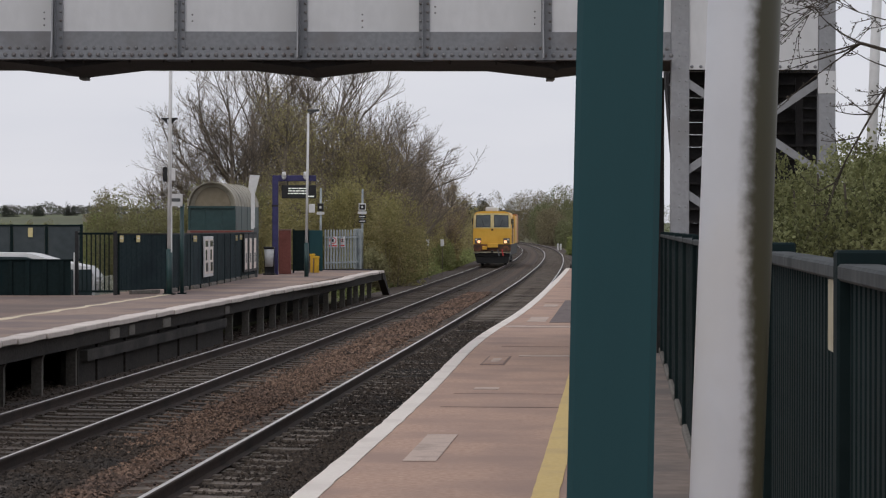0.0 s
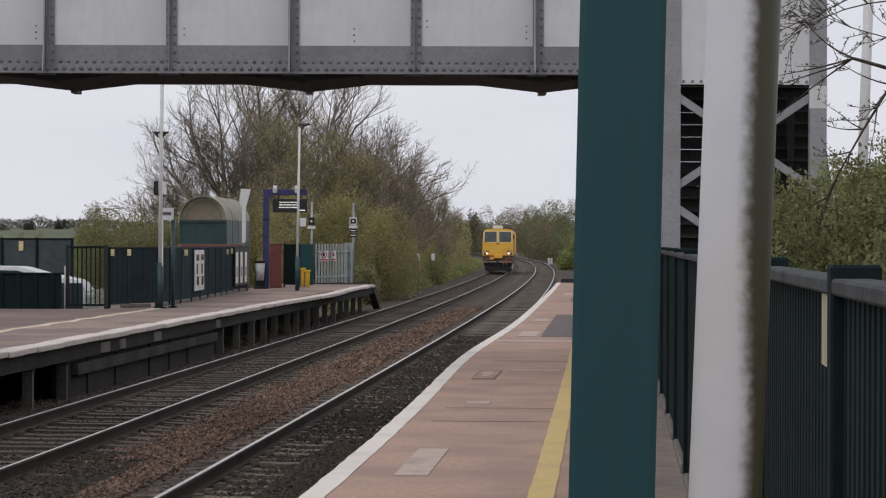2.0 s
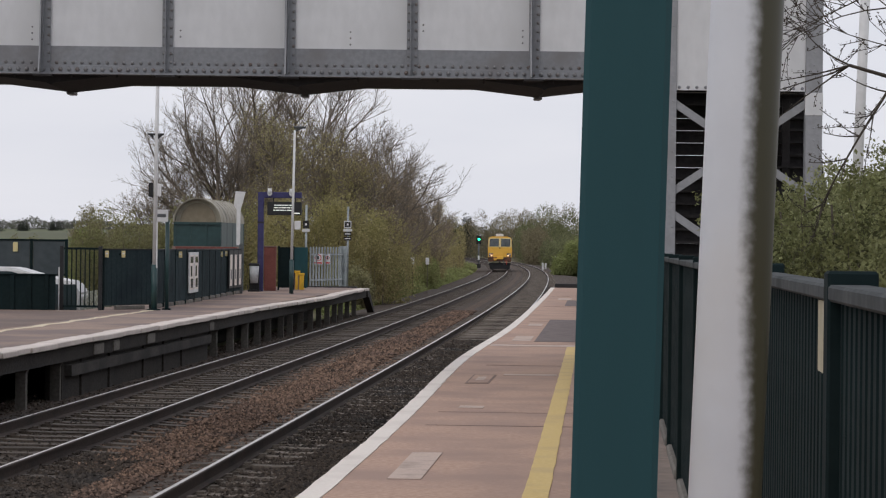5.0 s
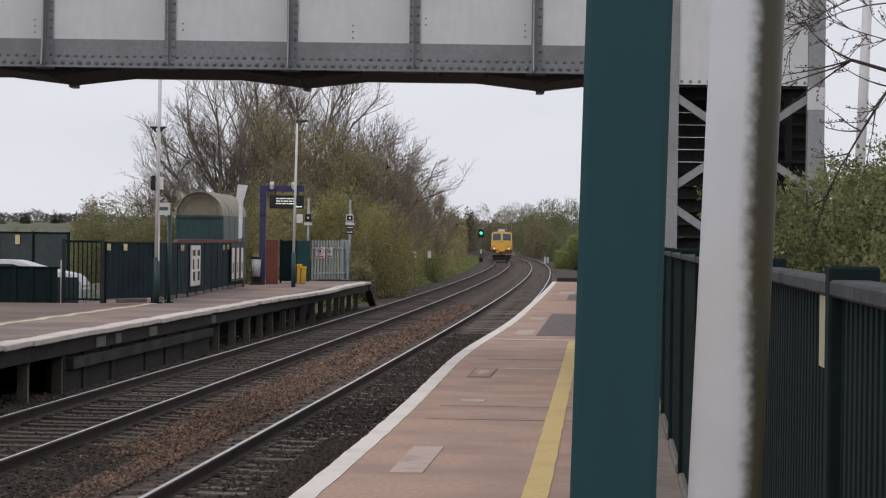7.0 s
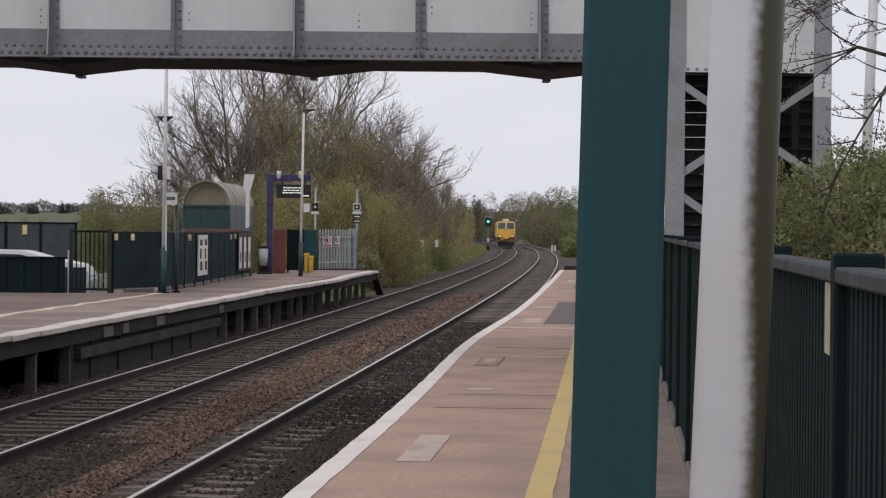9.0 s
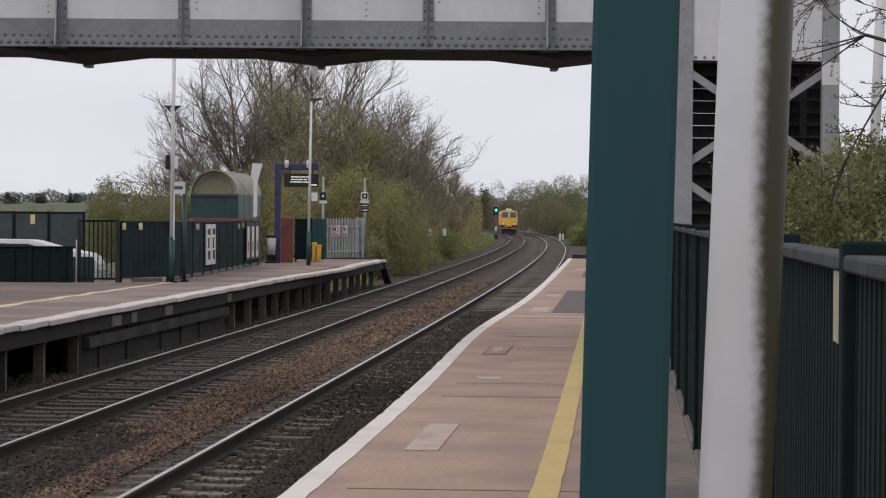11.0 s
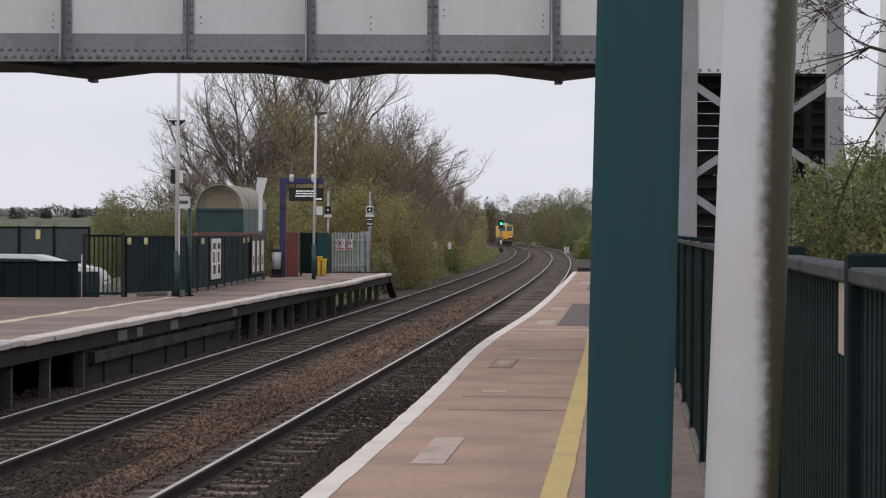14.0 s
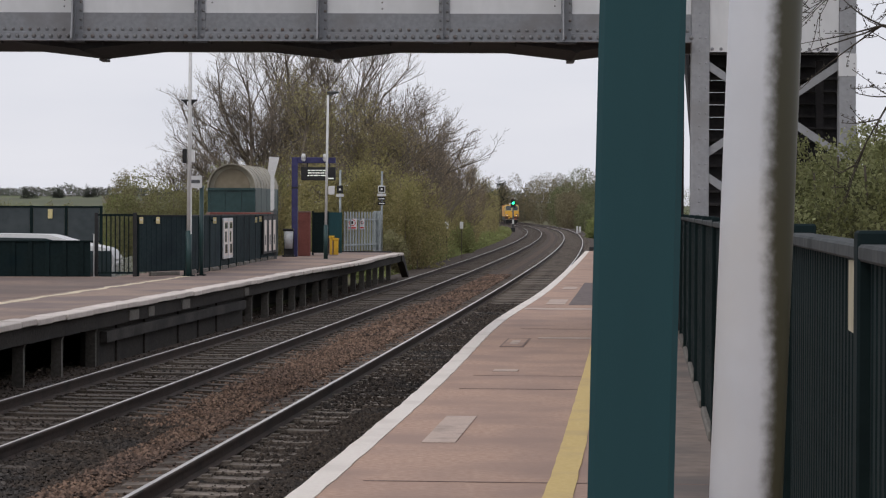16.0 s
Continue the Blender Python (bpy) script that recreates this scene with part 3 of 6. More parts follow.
# ---- posts close to the camera ----
def make_near_posts():
    g = thing("canopy_post", "square teal painted steel post on the platform", "post", pose(0.1250, 1.678, 1.59, 0, 1.15, -4.2))
    part("shaft", boxed(-0.0284, 0.0284, -0.0284, 0.0284, -1.59, 1.6, bevel=0.004), M_teal, g)
    part("base_plate", boxed(-0.07, 0.07, -0.07, 0.07, -1.59, -1.575, bevel=0.002), M_teal, g)
    w = thing("drainpipe", "round white downpipe with green moss stains", "pipe", pose(0.2703, 2.232, 1.59, 0, 2.0, 0))
    bm = bmesh.new()
    tube(bm, (0, 0, -1.59), (0, 0, 1.8), 0.0325, n=48)
    part("pipe", bm, M_pipe, w, smooth=True)
    part("pipe_shoe", tube(bmesh.new(), (0, 0, -1.59), (0, 0, -1.5), 0.036, n=32), M_white_paint, w, smooth=True)


def pipe_material():
    """White paint; algae grows on the one damp side, painted edge shade lower down."""
    m = mat("pipe_paint", (0.59, 0.606, 0.64), (0.63, 0.646, 0.68), 0.45, fine=14, coarse=4, bump=0.03, c3=(0.58, 0.57, 0.56))
    n, l = m.node_tree.nodes, m.node_tree.links
    b = n["Principled BSDF"]
    src = b.inputs["Base Color"].links[0].from_socket
    tc, sep, ns = n.new("ShaderNodeTexCoord"), n.new("ShaderNodeSeparateXYZ"), n.new("ShaderNodeTexNoise")
    l.new(tc.outputs["Object"], sep.inputs[0])
    ns.inputs["Scale"].default_value, ns.inputs["Detail"].default_value = 110, 8
    l.new(tc.outputs["Object"], ns.inputs["Vector"])
    # the growth thins out towards the ground; its dark edge there is painted shade
    low, lift, add = n.new("ShaderNodeMapRange"), n.new("ShaderNodeMath"), n.new("ShaderNodeMath")
    low.inputs["From Min"].default_value, low.inputs["From Max"].default_value = 0.02, -0.16
    low.inputs["To Min"].default_value, low.inputs["To Max"].default_value = 0.0, -0.0095
    l.new(sep.outputs["Z"], low.inputs["Value"])
    add.operation = "MULTIPLY_ADD"
    l.new(ns.outputs["Fac"], add.inputs[0])
    add.inputs[1].default_value = 0.011
    l.new(sep.outputs["X"], add.inputs[2])
    lift.operation = "ADD"
    l.new(add.outputs[0], lift.inputs[0])
    l.new(low.outputs["Result"], lift.inputs[1])
    mr = n.new("ShaderNodeMapRange")
    mr.inputs["From Min"].default_value, mr.inputs["From Max"].default_value = -0.0005, 0.0185
    mr.interpolation_type = "SMOOTHSTEP"
    l.new(lift.outputs[0], mr.inputs["Value"])
    mx = n.new("ShaderNodeMix")
    mx.data_type = "RGBA"
    l.new(mr.outputs["Result"], mx.inputs["Factor"])
    l.new(src, mx.inputs["A"])
    mx.inputs["B"].default_value = (0.050, 0.047, 0.026, 1)
    l.new(mx.outputs["Result"], b.inputs["Base Color"])
    return m


M_pipe = pipe_material()
make_near_posts()


# ---- footbridge over the line ----
BY, BZ, PITCH = 30.0, 3.605, 1.458
def rivets(bm, places, r, up=0.6):
    for x, y, z in places:
        t = bm.verts.new((x, y - r * up, z))
        ring = [bm.verts.new((x + r * math.cos(a), y, z + r * math.sin(a))) for a in (math.pi / 3 * i for i in range(6))]
        mid = [bm.verts.new((x + 0.7 * r * math.cos(a), y - r * up * 0.75, z + 0.7 * r * math.sin(a))) for a in (math.pi / 3 * i for i in range(6))]
        for i in range(6):
            bm.faces.new((ring[i], ring[(i + 1) % 6], mid[(i + 1) % 6], mid[i]))
            bm.faces.new((mid[i], mid[(i + 1) % 6], t))


def make_bridge():
    fb = thing("footbridge", "riveted steel footbridge with white panels and grey stiffeners", "footbridge")
    x_ends = [1.262 + PITCH * i for i in range(-8, 1)]
    first = stiff = None
    for x in x_ends:
        if first is None:
            first = part("web_panel", boxed(0.0, PITCH, 0.0, 0.012, 0.0, 1.75), M_bridge_white, fb, "white painted steel panel")
            first.matrix_basis = pose(x, BY, BZ)
            bm = boxed(-0.065, 0.065, -0.014, 0.0, 0.0, 1.75, bevel=0.003)
            box(bm, -0.03, -0.018, -0.085, -0.012, 0.02, 1.75)
            stiff = part("stiffener", bm, M_bridge_grey, fb)
            stiff.matrix_basis = pose(x, BY - 0.012, BZ)
        else:
            again(first, fb, pose(x, BY, BZ))
            again(stiff, fb, pose(x, BY - 0.012, BZ))
    part("end_plate", boxed(1.262 + PITCH + 0.003, 2.748, 0.0, 0.012, 0.0, 1.75), M_bridge_white, fb).matrix_basis = pose(0, BY, BZ)
    # every second stiffener has an outstanding plate that flares towards its foot
    for x in x_ends[::2]:
        bm = bmesh.new()
        q = [(-0.012, 0.0), (-0.24, 0.0), (-0.23, 0.05), (-0.16, 0.32), (-0.11, 0.8), (-0.095, 1.75), (-0.012, 1.75)]
        a = [bm.verts.new((-0.052, y, z)) for y, z in q]
        b = [bm.verts.new((-0.036, y, z)) for y, z in q]
        bm.faces.new(a), bm.faces.new(b[::-1])
        for i in range(len(q)):
            bm.faces.new((a[i], b[i], b[(i + 1) % len(q)], a[(i + 1) % len(q)]))
        part("flare_plate", bm, M_column, fb, "grey plate flaring at its foot").matrix_basis = pose(x, BY - 0.012, BZ)
    part("flange_band", boxed(-10.5, 2.747, -0.010, 0.0, 0.0, 0.325), M_bridge_grey, fb, "grey painted lower band").matrix_basis = pose(0, BY, BZ)
    ang = boxed(-10.5, 2.747, -0.024, -0.010, 0.0, 0.095, bevel=0.003)
    box(ang, -10.5, 2.747, -0.16, 0.02, -0.018, -0.002)
    part("flange", ang, M_bridge_grey, fb).matrix_basis = pose(0, BY, BZ)
    bm = bmesh.new()
    rivets(bm, [(2.75 - 0.1005 * i, BY - 0.024, BZ + 0.045) for i in range(125)], 0.029, 0.9)
    rivets(bm, [(2.70 - 0.1005 * i, BY - 0.010, BZ + 0.128) for i in range(125)], 0.023, 0.8)
    for x in x_ends:
        rivets(bm, [(x + dx, BY - 0.026, BZ + 0.14 + 0.104 * k) for k in range(15) for dx in (-0.042, 0.042)], 0.020, 0.8)
    for i, (dx, z0) in enumerate(((0.14, 0.42), (-0.16, 0.40), (0.15, 0.45), (0.72, 0.38), (0.13, 0.55), (-0.14, 0.42))):
        rivets(bm, [(x_ends[i + 3] + dx, BY, BZ + z0 + 0.075 * k) for k in range(2 + i % 2)], 0.012, 0.6)
    part("rivets", bm, M_rivet, fb, smooth=True, kind="stuff")
    for x in x_ends:
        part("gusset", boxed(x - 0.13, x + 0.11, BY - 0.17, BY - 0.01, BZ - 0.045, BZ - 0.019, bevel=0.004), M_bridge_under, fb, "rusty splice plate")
    # dark underside: shallow sagging plates from girder to girder
    pts = [(-10.6, BZ - 0.02)]
    for i in range(-3, 1):
        c = 1.39 + 2.95 * i
        pts += [(c - 0.85, BZ - 0.015), (c - 0.06, BZ - 0.105), (c, BZ - 0.135), (c + 0.06, BZ - 0.105), (c + 0.8, BZ - 0.015)]
    pts += [(4.7, BZ - 0.02), (4.7, BZ + 0.16), (-10.6, BZ + 0.16)]
    part("soffit", prism(bmesh.new(), pts, BY + 0.06, BY + 2.0), M_bridge_under, fb, "underside plates, shade put into their dark colour")
    for i in range(-3, 1):
        c = 1.39 + 2.95 * i
        part("bracket", boxed(c - 0.05, c + 0.05, BY + 1.7, BY + 2.02, BZ - 0.150, BZ - 0.112, bevel=0.01), M_bridge_grey, fb, "pale worn bracket")
    hung = bmesh.new()
    r3 = random.Random(23)
    for i in range(26):
        x = -8.5 + 0.43 * i + r3.uniform(-0.15, 0.15)
        tube(hung, (x, BY + r3.uniform(-0.12, 0.0), BZ - 0.018), (x, BY - 0.05, BZ - r3.uniform(0.035, 0.065)), 0.012, n=6)
    part("hanging_bolts", hung, M_bridge_under, fb, kind="stuff")
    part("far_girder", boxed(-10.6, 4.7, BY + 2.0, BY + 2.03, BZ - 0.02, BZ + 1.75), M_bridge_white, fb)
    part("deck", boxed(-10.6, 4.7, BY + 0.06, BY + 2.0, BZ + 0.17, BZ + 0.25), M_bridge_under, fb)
    # trestle tower beside the platform
    for x0, x1, z1 in ((2.75, 2.965, 5.35), (4.51, 4.71, 5.35)):
        bm = boxed(x0, x1, BY - 0.03, BY - 0.012, -0.6, z1, bevel=0.003)
        box(bm, x0, x0 + 0.02, BY - 0.012, BY + 0.12, -0.6, z1)
        rivets(bm, [(x0 + d, BY - 0.03, -0.4 + 0.15 * k) for k in range(38) for d in ((0.10, 0.175) if k % 2 else (0.10,))], 0.014, 0.5)
        part("column", bm, M_column, fb, "grey riveted steel column")
        # back column, darkened for the shade inside the tower
        part("column", boxed(x0, x0 + 0.09, BY + 1.9, BY + 1.98, -0.6, 3.5, bevel=0.003), M_bridge_under, fb)
    part("side_panel", boxed(2.967, 4.505, BY - 0.005, BY + 0.01, 3.485, 5.35), M_bridge_white, fb, "white steel parapet panel")
    bm = bmesh.new()
    rivets(bm, [(3.0 + 0.105 * i, BY - 0.005, 3.52) for i in range(15)], 0.022, 0.6)
    part("panel_rivets", bm, M_bridge_grey, fb, kind="stuff")

    def brace(xa, za, xb, zb, y):
        d = Vector((xb - xa, 0, zb - za)).normalized()
        n = Vector((-d.z, 0, d.x)) * 0.045
        bm = bmesh.new()
        prism(bm, [(xa + n.x, za + n.z), (xb + n.x, zb + n.z), (xb - n.x, zb - n.z), (xa - n.x, za - n.z)], y, y + 0.02)
        part("brace", bm, M_column, fb, "grey diagonal brace")

    for zt, zb in ((3.36, 2.25), (2.03, 0.92)):
        brace(2.90, zt, 4.55, zb, BY - 0.008)
        brace(4.55, zt, 2.90, zb, BY + 0.016)
    # stair flight inside the tower, open joints between its boards
    for k in range(22):
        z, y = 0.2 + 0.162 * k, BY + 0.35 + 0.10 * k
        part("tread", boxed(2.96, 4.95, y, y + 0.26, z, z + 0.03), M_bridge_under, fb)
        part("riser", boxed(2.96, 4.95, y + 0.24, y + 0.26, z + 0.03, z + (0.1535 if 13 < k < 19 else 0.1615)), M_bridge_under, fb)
    # added sheet that stops sky light from showing past the stair
    part("stair_cladding", boxed(4.24, 5.1, BY + 3.42, BY + 3.45, -0.3, 3.6), M_bridge_under, fb, "dark sheet added to block sky light beside the stair")
    part("column_plate", boxed(4.50, 4.715, BY - 0.034, BY - 0.030, 3.20, 3.47, bevel=0.001), M_bridge_white, fb, "white joint plate")
    for x in (2.96, 4.96):
        bm = bmesh.new()
        q = [(BY + 0.2, 0.0), (BY + 0.2, 0.35), (BY + 3.4, 4.0), (BY + 3.4, 3.6)]
        a = [bm.verts.new((x, y, z)) for y, z in q]
        b = [bm.verts.new((x + (0.12 if x > 4 else 0.07), y, z)) for y, z in q]
        bm.faces.new(a), bm.faces.new(b[::-1])
        for i in range(4):
            bm.faces.new((a[i], b[i], b[(i + 1) % 4], a[(i + 1) % 4]))
        part("stringer", bm, M_bridge_under, fb)


make_bridge()


# ---- fence along the near platform ----
def make_near_fence():
    fe = thing("steel_fence", "dark teal profiled steel fence with a grey top rail", "fence")
    O = 5.79
    part("sheet", sweep(bmesh.new(), [(O + 0.012, 0.03), (O + 0.012, 1.482), (O + 0.03, 1.482), (O + 0.03, 0.03)], -5.1, 88, 2.9), M_teal_dark, fe)
    slat = post = rail = None
    for i in range(-40, 260):
        s = -0.7 + 0.1 * i + 0.05
        if slat is None:
            slat = part("slat", boxed(-0.012, 0.028, -0.03, 0.03, 0.05, 1.478, bevel=0.004), M_teal_dark, fe)
            slat.matrix_basis = stand(s, O)
        else:
            again(slat, fe, stand(s, O))
    bm = bmesh.new()
    for i in range(260, 880):
        p = at(-0.65 + 0.1 * i, O)
        box(bm, p.x - 0.012, p.x + 0.028, p.y - 0.03, p.y + 0.03, 0.05, 1.478)
    part("far_slats", bm, M_teal_dark, fe, kind="stuff")
    for i in range(-1, 31):
        s = -2.2 + 2.9 * i
        if post is None:
            bm = boxed(-0.048, 0.06, -0.05, 0.05, -0.05, 1.545, bevel=0.006)
            box(bm, -0.035, 0.06, -0.07, 0.07, -0.02, 0.015)
            post = part("post", bm, M_teal_dark, fe)
            post.matrix_basis = stand(s, O + 0.008)
            rail = part("top_rail", boxed(-0.04, 0.05, 0.05, 2.85, 1.480, 1.516, bevel=0.006), M_fence_rail, fe, "grey capping rail")
            rail.matrix_basis = stand(s, O)
        else:
            again(post, fe, stand(s, O + 0.008))
            again(rail, fe, stand(s, O))
    for i in range(3, 12):
        part("kerb_block", boxed(-0.05, 0.05, 0.3, 2.5, 0.0, 0.075, bevel=0.012), M_concrete, fe, "pale concrete footing").matrix_basis = stand(-2.2 + 2.9 * i, O)
    for s, z0, z1, y0, y1 in ((-2.2, 1.315, 1.476, 0.20, 0.36), (12.3, 1.16, 1.45, 0.05, 0.12)):
        part("pale_strip", boxed(-0.026, -0.014, y0, y1, z0, z1), M_strip, fe, "pale strip beside the post").matrix_basis = stand(s, O)


make_near_fence()


# ---- the train on the far track ----
def make_train():
    tr = thing("track_train", "yellow two-cab track maintenance train with lit headlights", "train")
    W = 1.21
    body = bmesh.new()
    prof = [(-W, 1.34), (W, 1.34), (W, 2.7), (W - 0.05, 3.14), (W - 0.16, 3.33), (W - 0.45, 3.42), (-W + 0.45, 3.42), (-W + 0.16, 3.33), (-W + 0.05, 3.14), (-W, 2.7)]
    prism(body, prof, 0.12, 6.0)
    part("cab", body, M_yellow, tr, "yellow painted cab")
    face = bmesh.new()
    prism(face, [(x * 0.985, z * 0.995 + 0.01) for x, z in prof], 0.0, 0.14)
    part("cab_front", face, M_yellow, tr, "yellow cab end")
    for sx in (-1, 1):
        win = part("windscreen", prism(bmesh.new(), [(sx * 0.14, 2.44), (sx * 1.00, 2.44), (sx * 0.98, 3.13), (sx * 0.14, 3.16)], -0.03, 0.0), M_windscreen, tr, "windscreen with sky reflection painted into its grey")
        part("seal", prism(bmesh.new(), [(sx * 0.11, 2.405), (sx * 1.035, 2.405), (sx * 1.015, 3.165), (sx * 0.11, 3.195)], -0.022, 0.004), M_black, win)
        part("wiper", tube(bmesh.new(), (sx * 0.5, -0.03, 2.46), (sx * 0.66, -0.035, 2.9), 0.015, n=6), M_black, win)
        part("light_cluster", boxed(sx * 0.90 - 0.2, sx * 0.90 + 0.2, -0.035, 0.0, 1.38, 1.72, bevel=0.02), M_rail_grey, tr)
        part("headlight", tube(bmesh.new(), (sx * 0.84, -0.04, 1.50), (sx * 0.84, -0.09, 1.50), 0.095, n=14), M_head, tr, "lit headlight")
        part("marker_light", tube(bmesh.new(), (sx * 1.0, -0.04, 1.63), (sx * 1.0, -0.07, 1.63), 0.06, n=12), M_white_paint, tr)
        bf = part("buffer", tube(bmesh.new(), (sx * 0.87, -0.05, 1.06), (sx * 0.87, -0.5, 1.06), 0.10, n=12), M_black, tr)
        part("buffer_head", tube(bmesh.new(), (sx * 0.87, -0.5, 1.06), (sx * 0.87, -0.56, 1.06), 0.19, n=16), M_rust, bf, "rust-brown buffer head")
        part("mirror", boxed(sx * 1.23 - 0.04, sx * 1.23 + 0.04, 0.0, 0.05, 2.6, 2.95, bevel=0.01), M_black, tr)
        part("step", boxed(sx * 1.02 - 0.16, sx * 1.02 + 0.16, -0.1, 0.2, 0.76, 0.84, bevel=0.01), M_galv, tr)
        part("roof_lamp", boxed(sx * 0.72 - 0.1, sx * 0.72 + 0.1, 0.15, 0.4, 3.34, 3.47, bevel=0.02), M_black, tr)
        part("corner_pillar", prism(bmesh.new(), [(sx * 1.06, 2.36), (sx * 1.19, 2.36), (sx * 1.15, 3.14), (sx * 1.04, 3.24)], -0.024, 0.0), M_cream_yellow, tr)
    part("window_band", prism(bmesh.new(), [(-1.18, 2.34), (1.18, 2.34), (1.14, 3.12), (0.98, 3.28), (-0.98, 3.28), (-1.14, 3.12)], -0.014, 0.0), M_cream_yellow, tr, "pale yellow window surround")
    part("lower_bar", boxed(-1.15, 1.15, -0.2, -0.14, 0.80, 0.87, bevel=0.01), M_strip, tr, "dull pale lower bar")
    part("cable_box", boxed(-0.62, -0.32, -0.2, 0.0, 1.0, 1.22, bevel=0.02), M_yellow, tr)
    part("air_hose", tube(bmesh.new(), (0.35, -0.12, 1.0), (0.45, -0.3, 0.6), 0.04, n=8), M_rail_grey, tr)
    part("air_hose", tube(bmesh.new(), (0.62, -0.12, 1.0), (0.7, -0.3, 0.62), 0.04, n=8), M_red, tr)
    for x in (-0.85, -0.2, 0.5, 0.9):
        part("roof_vent", boxed(x - 0.08, x + 0.08, 1.8, 2.2, 3.38, 3.5, bevel=0.02), M_rail_grey, tr)
    part("roof_pod", boxed(-0.44, 0.34, 0.3, 1.6, 3.41, 3.68, bevel=0.05), M_white_paint, tr, "white roof pod")
    part("horn_box", boxed(-0.06, 0.06, -0.03, 0.0, 2.2, 2.31, bevel=0.01), M_black, tr)
    part("coupling_plate", boxed(-0.30, 0.36, -0.14, 0.0, 1.12, 1.40, bevel=0.03), M_yellow, tr, "yellow coupling plate")
    part("coupling", tube(bmesh.new(), (0, -0.1, 0.9), (0, -0.45, 0.86), 0.08, n=8), M_black, tr)
    part("skirt", boxed(-1.17, 1.17, 0.0, 0.3, 0.90, 1.335, bevel=0.03), M_rust, tr, "rust-red headstock")
    part("frame_end", boxed(-1.1, 1.1, 0.02, 0.3, 0.55, 0.897, bevel=0.02), M_black, tr)
    part("plough", prism(bmesh.new(), [(-0.98, 0.14), (0.98, 0.14), (1.05, 0.55), (-1.05, 0.55)], 0.05, 0.12), M_black, tr, "black lifeguard plate")
    part("underframe", boxed(-1.1, 1.1, 0.305, 19.5, 0.62, 1.33), M_black, tr)
    part("engine_deck", boxed(-1.15, 1.15, 6.02, 9.0, 1.335, 2.9, bevel=0.05), M_orange, tr, "orange equipment housing")
    part("module", boxed(-1.2, 1.2, 9.2, 14.8, 1.335, 3.2, bevel=0.05), M_yellow, tr)
    part("module", boxed(-1.18, 1.18, 15.0, 19.4, 1.335, 3.3, bevel=0.05), M_orange, tr)
    for y in (1.4, 2.6, 4.2):
        part("side_window", boxed(1.2, 1.225, y, y + 0.8, 2.35, 2.95, bevel=0.01), M_glass_dark, tr)
    part("side_door", boxed(1.2, 1.222, 3.5, 4.1, 1.4, 3.1, bevel=0.01), M_orange, tr)
    for y in (2.4, 4.4, 15.4, 17.4):
        for sx in (-1, 1):
            part("wheel", tube(bmesh.new(), (sx * 0.68, y, 0.42), (sx * 0.82, y, 0.42), 0.42, n=20), M_black, tr)
        part("axle", tube(bmesh.new(), (-0.8, y, 0.42), (0.8, y, 0.42), 0.07, n=8), M_black, tr)
    for sx in (-1, 1):
        part("bogie_frame", boxed(sx * 0.95 - 0.07, sx * 0.95 + 0.07, 1.6, 5.2, 0.3, 0.62, bevel=0.02), M_black, tr)
        part("handrail", tube(bmesh.new(), (sx * 1.24, 0.7, 1.4), (sx * 1.24, 0.7, 2.6), 0.02, n=6), M_rail_grey, tr)
    return tr


train = make_train()


def make_bird():
    b = thing("bird", "small dark bird flying past the trees", "bird", pose(12, 90, 3))
    bm = bmesh.new()
    tube(bm, (0.13, 0, 0), (0.02, 0, 0.0), 0.035, 0.04, 8)
    tube(bm, (-0.13, 0, 0.0), (0.03, 0, 0.0), 0.006, 0.04, 8)
    part("body", bm, M_black, b)
    for sy in (-1, 1):
        w = bmesh.new()
        pts = [(0.07, 0.0), (0.05, 0.12), (-0.05, 0.28), (-0.04, 0.14), (-0.05, 0.0)]
        lo = [w.verts.new((x, sy * y, 0.02 + 0.45 * y)) for x, y in pts]
        hi = [w.verts.new((x, sy * y, 0.03 + 0.45 * y)) for x, y in pts]
        w.faces.new(lo), w.faces.new(hi[::-1])
        for i in range(5):
            w.faces.new((lo[i], hi[i], hi[(i + 1) % 5], lo[(i + 1) % 5]))
        part("wing", w, M_black, b)
    part("tail", boxed(-0.22, -0.1, -0.03, 0.03, -0.005, 0.005), M_black, b)
    for q in b.children:
        for v in q.data.vertices:
            v.co *= 0.62
    return b


bird = make_bird()


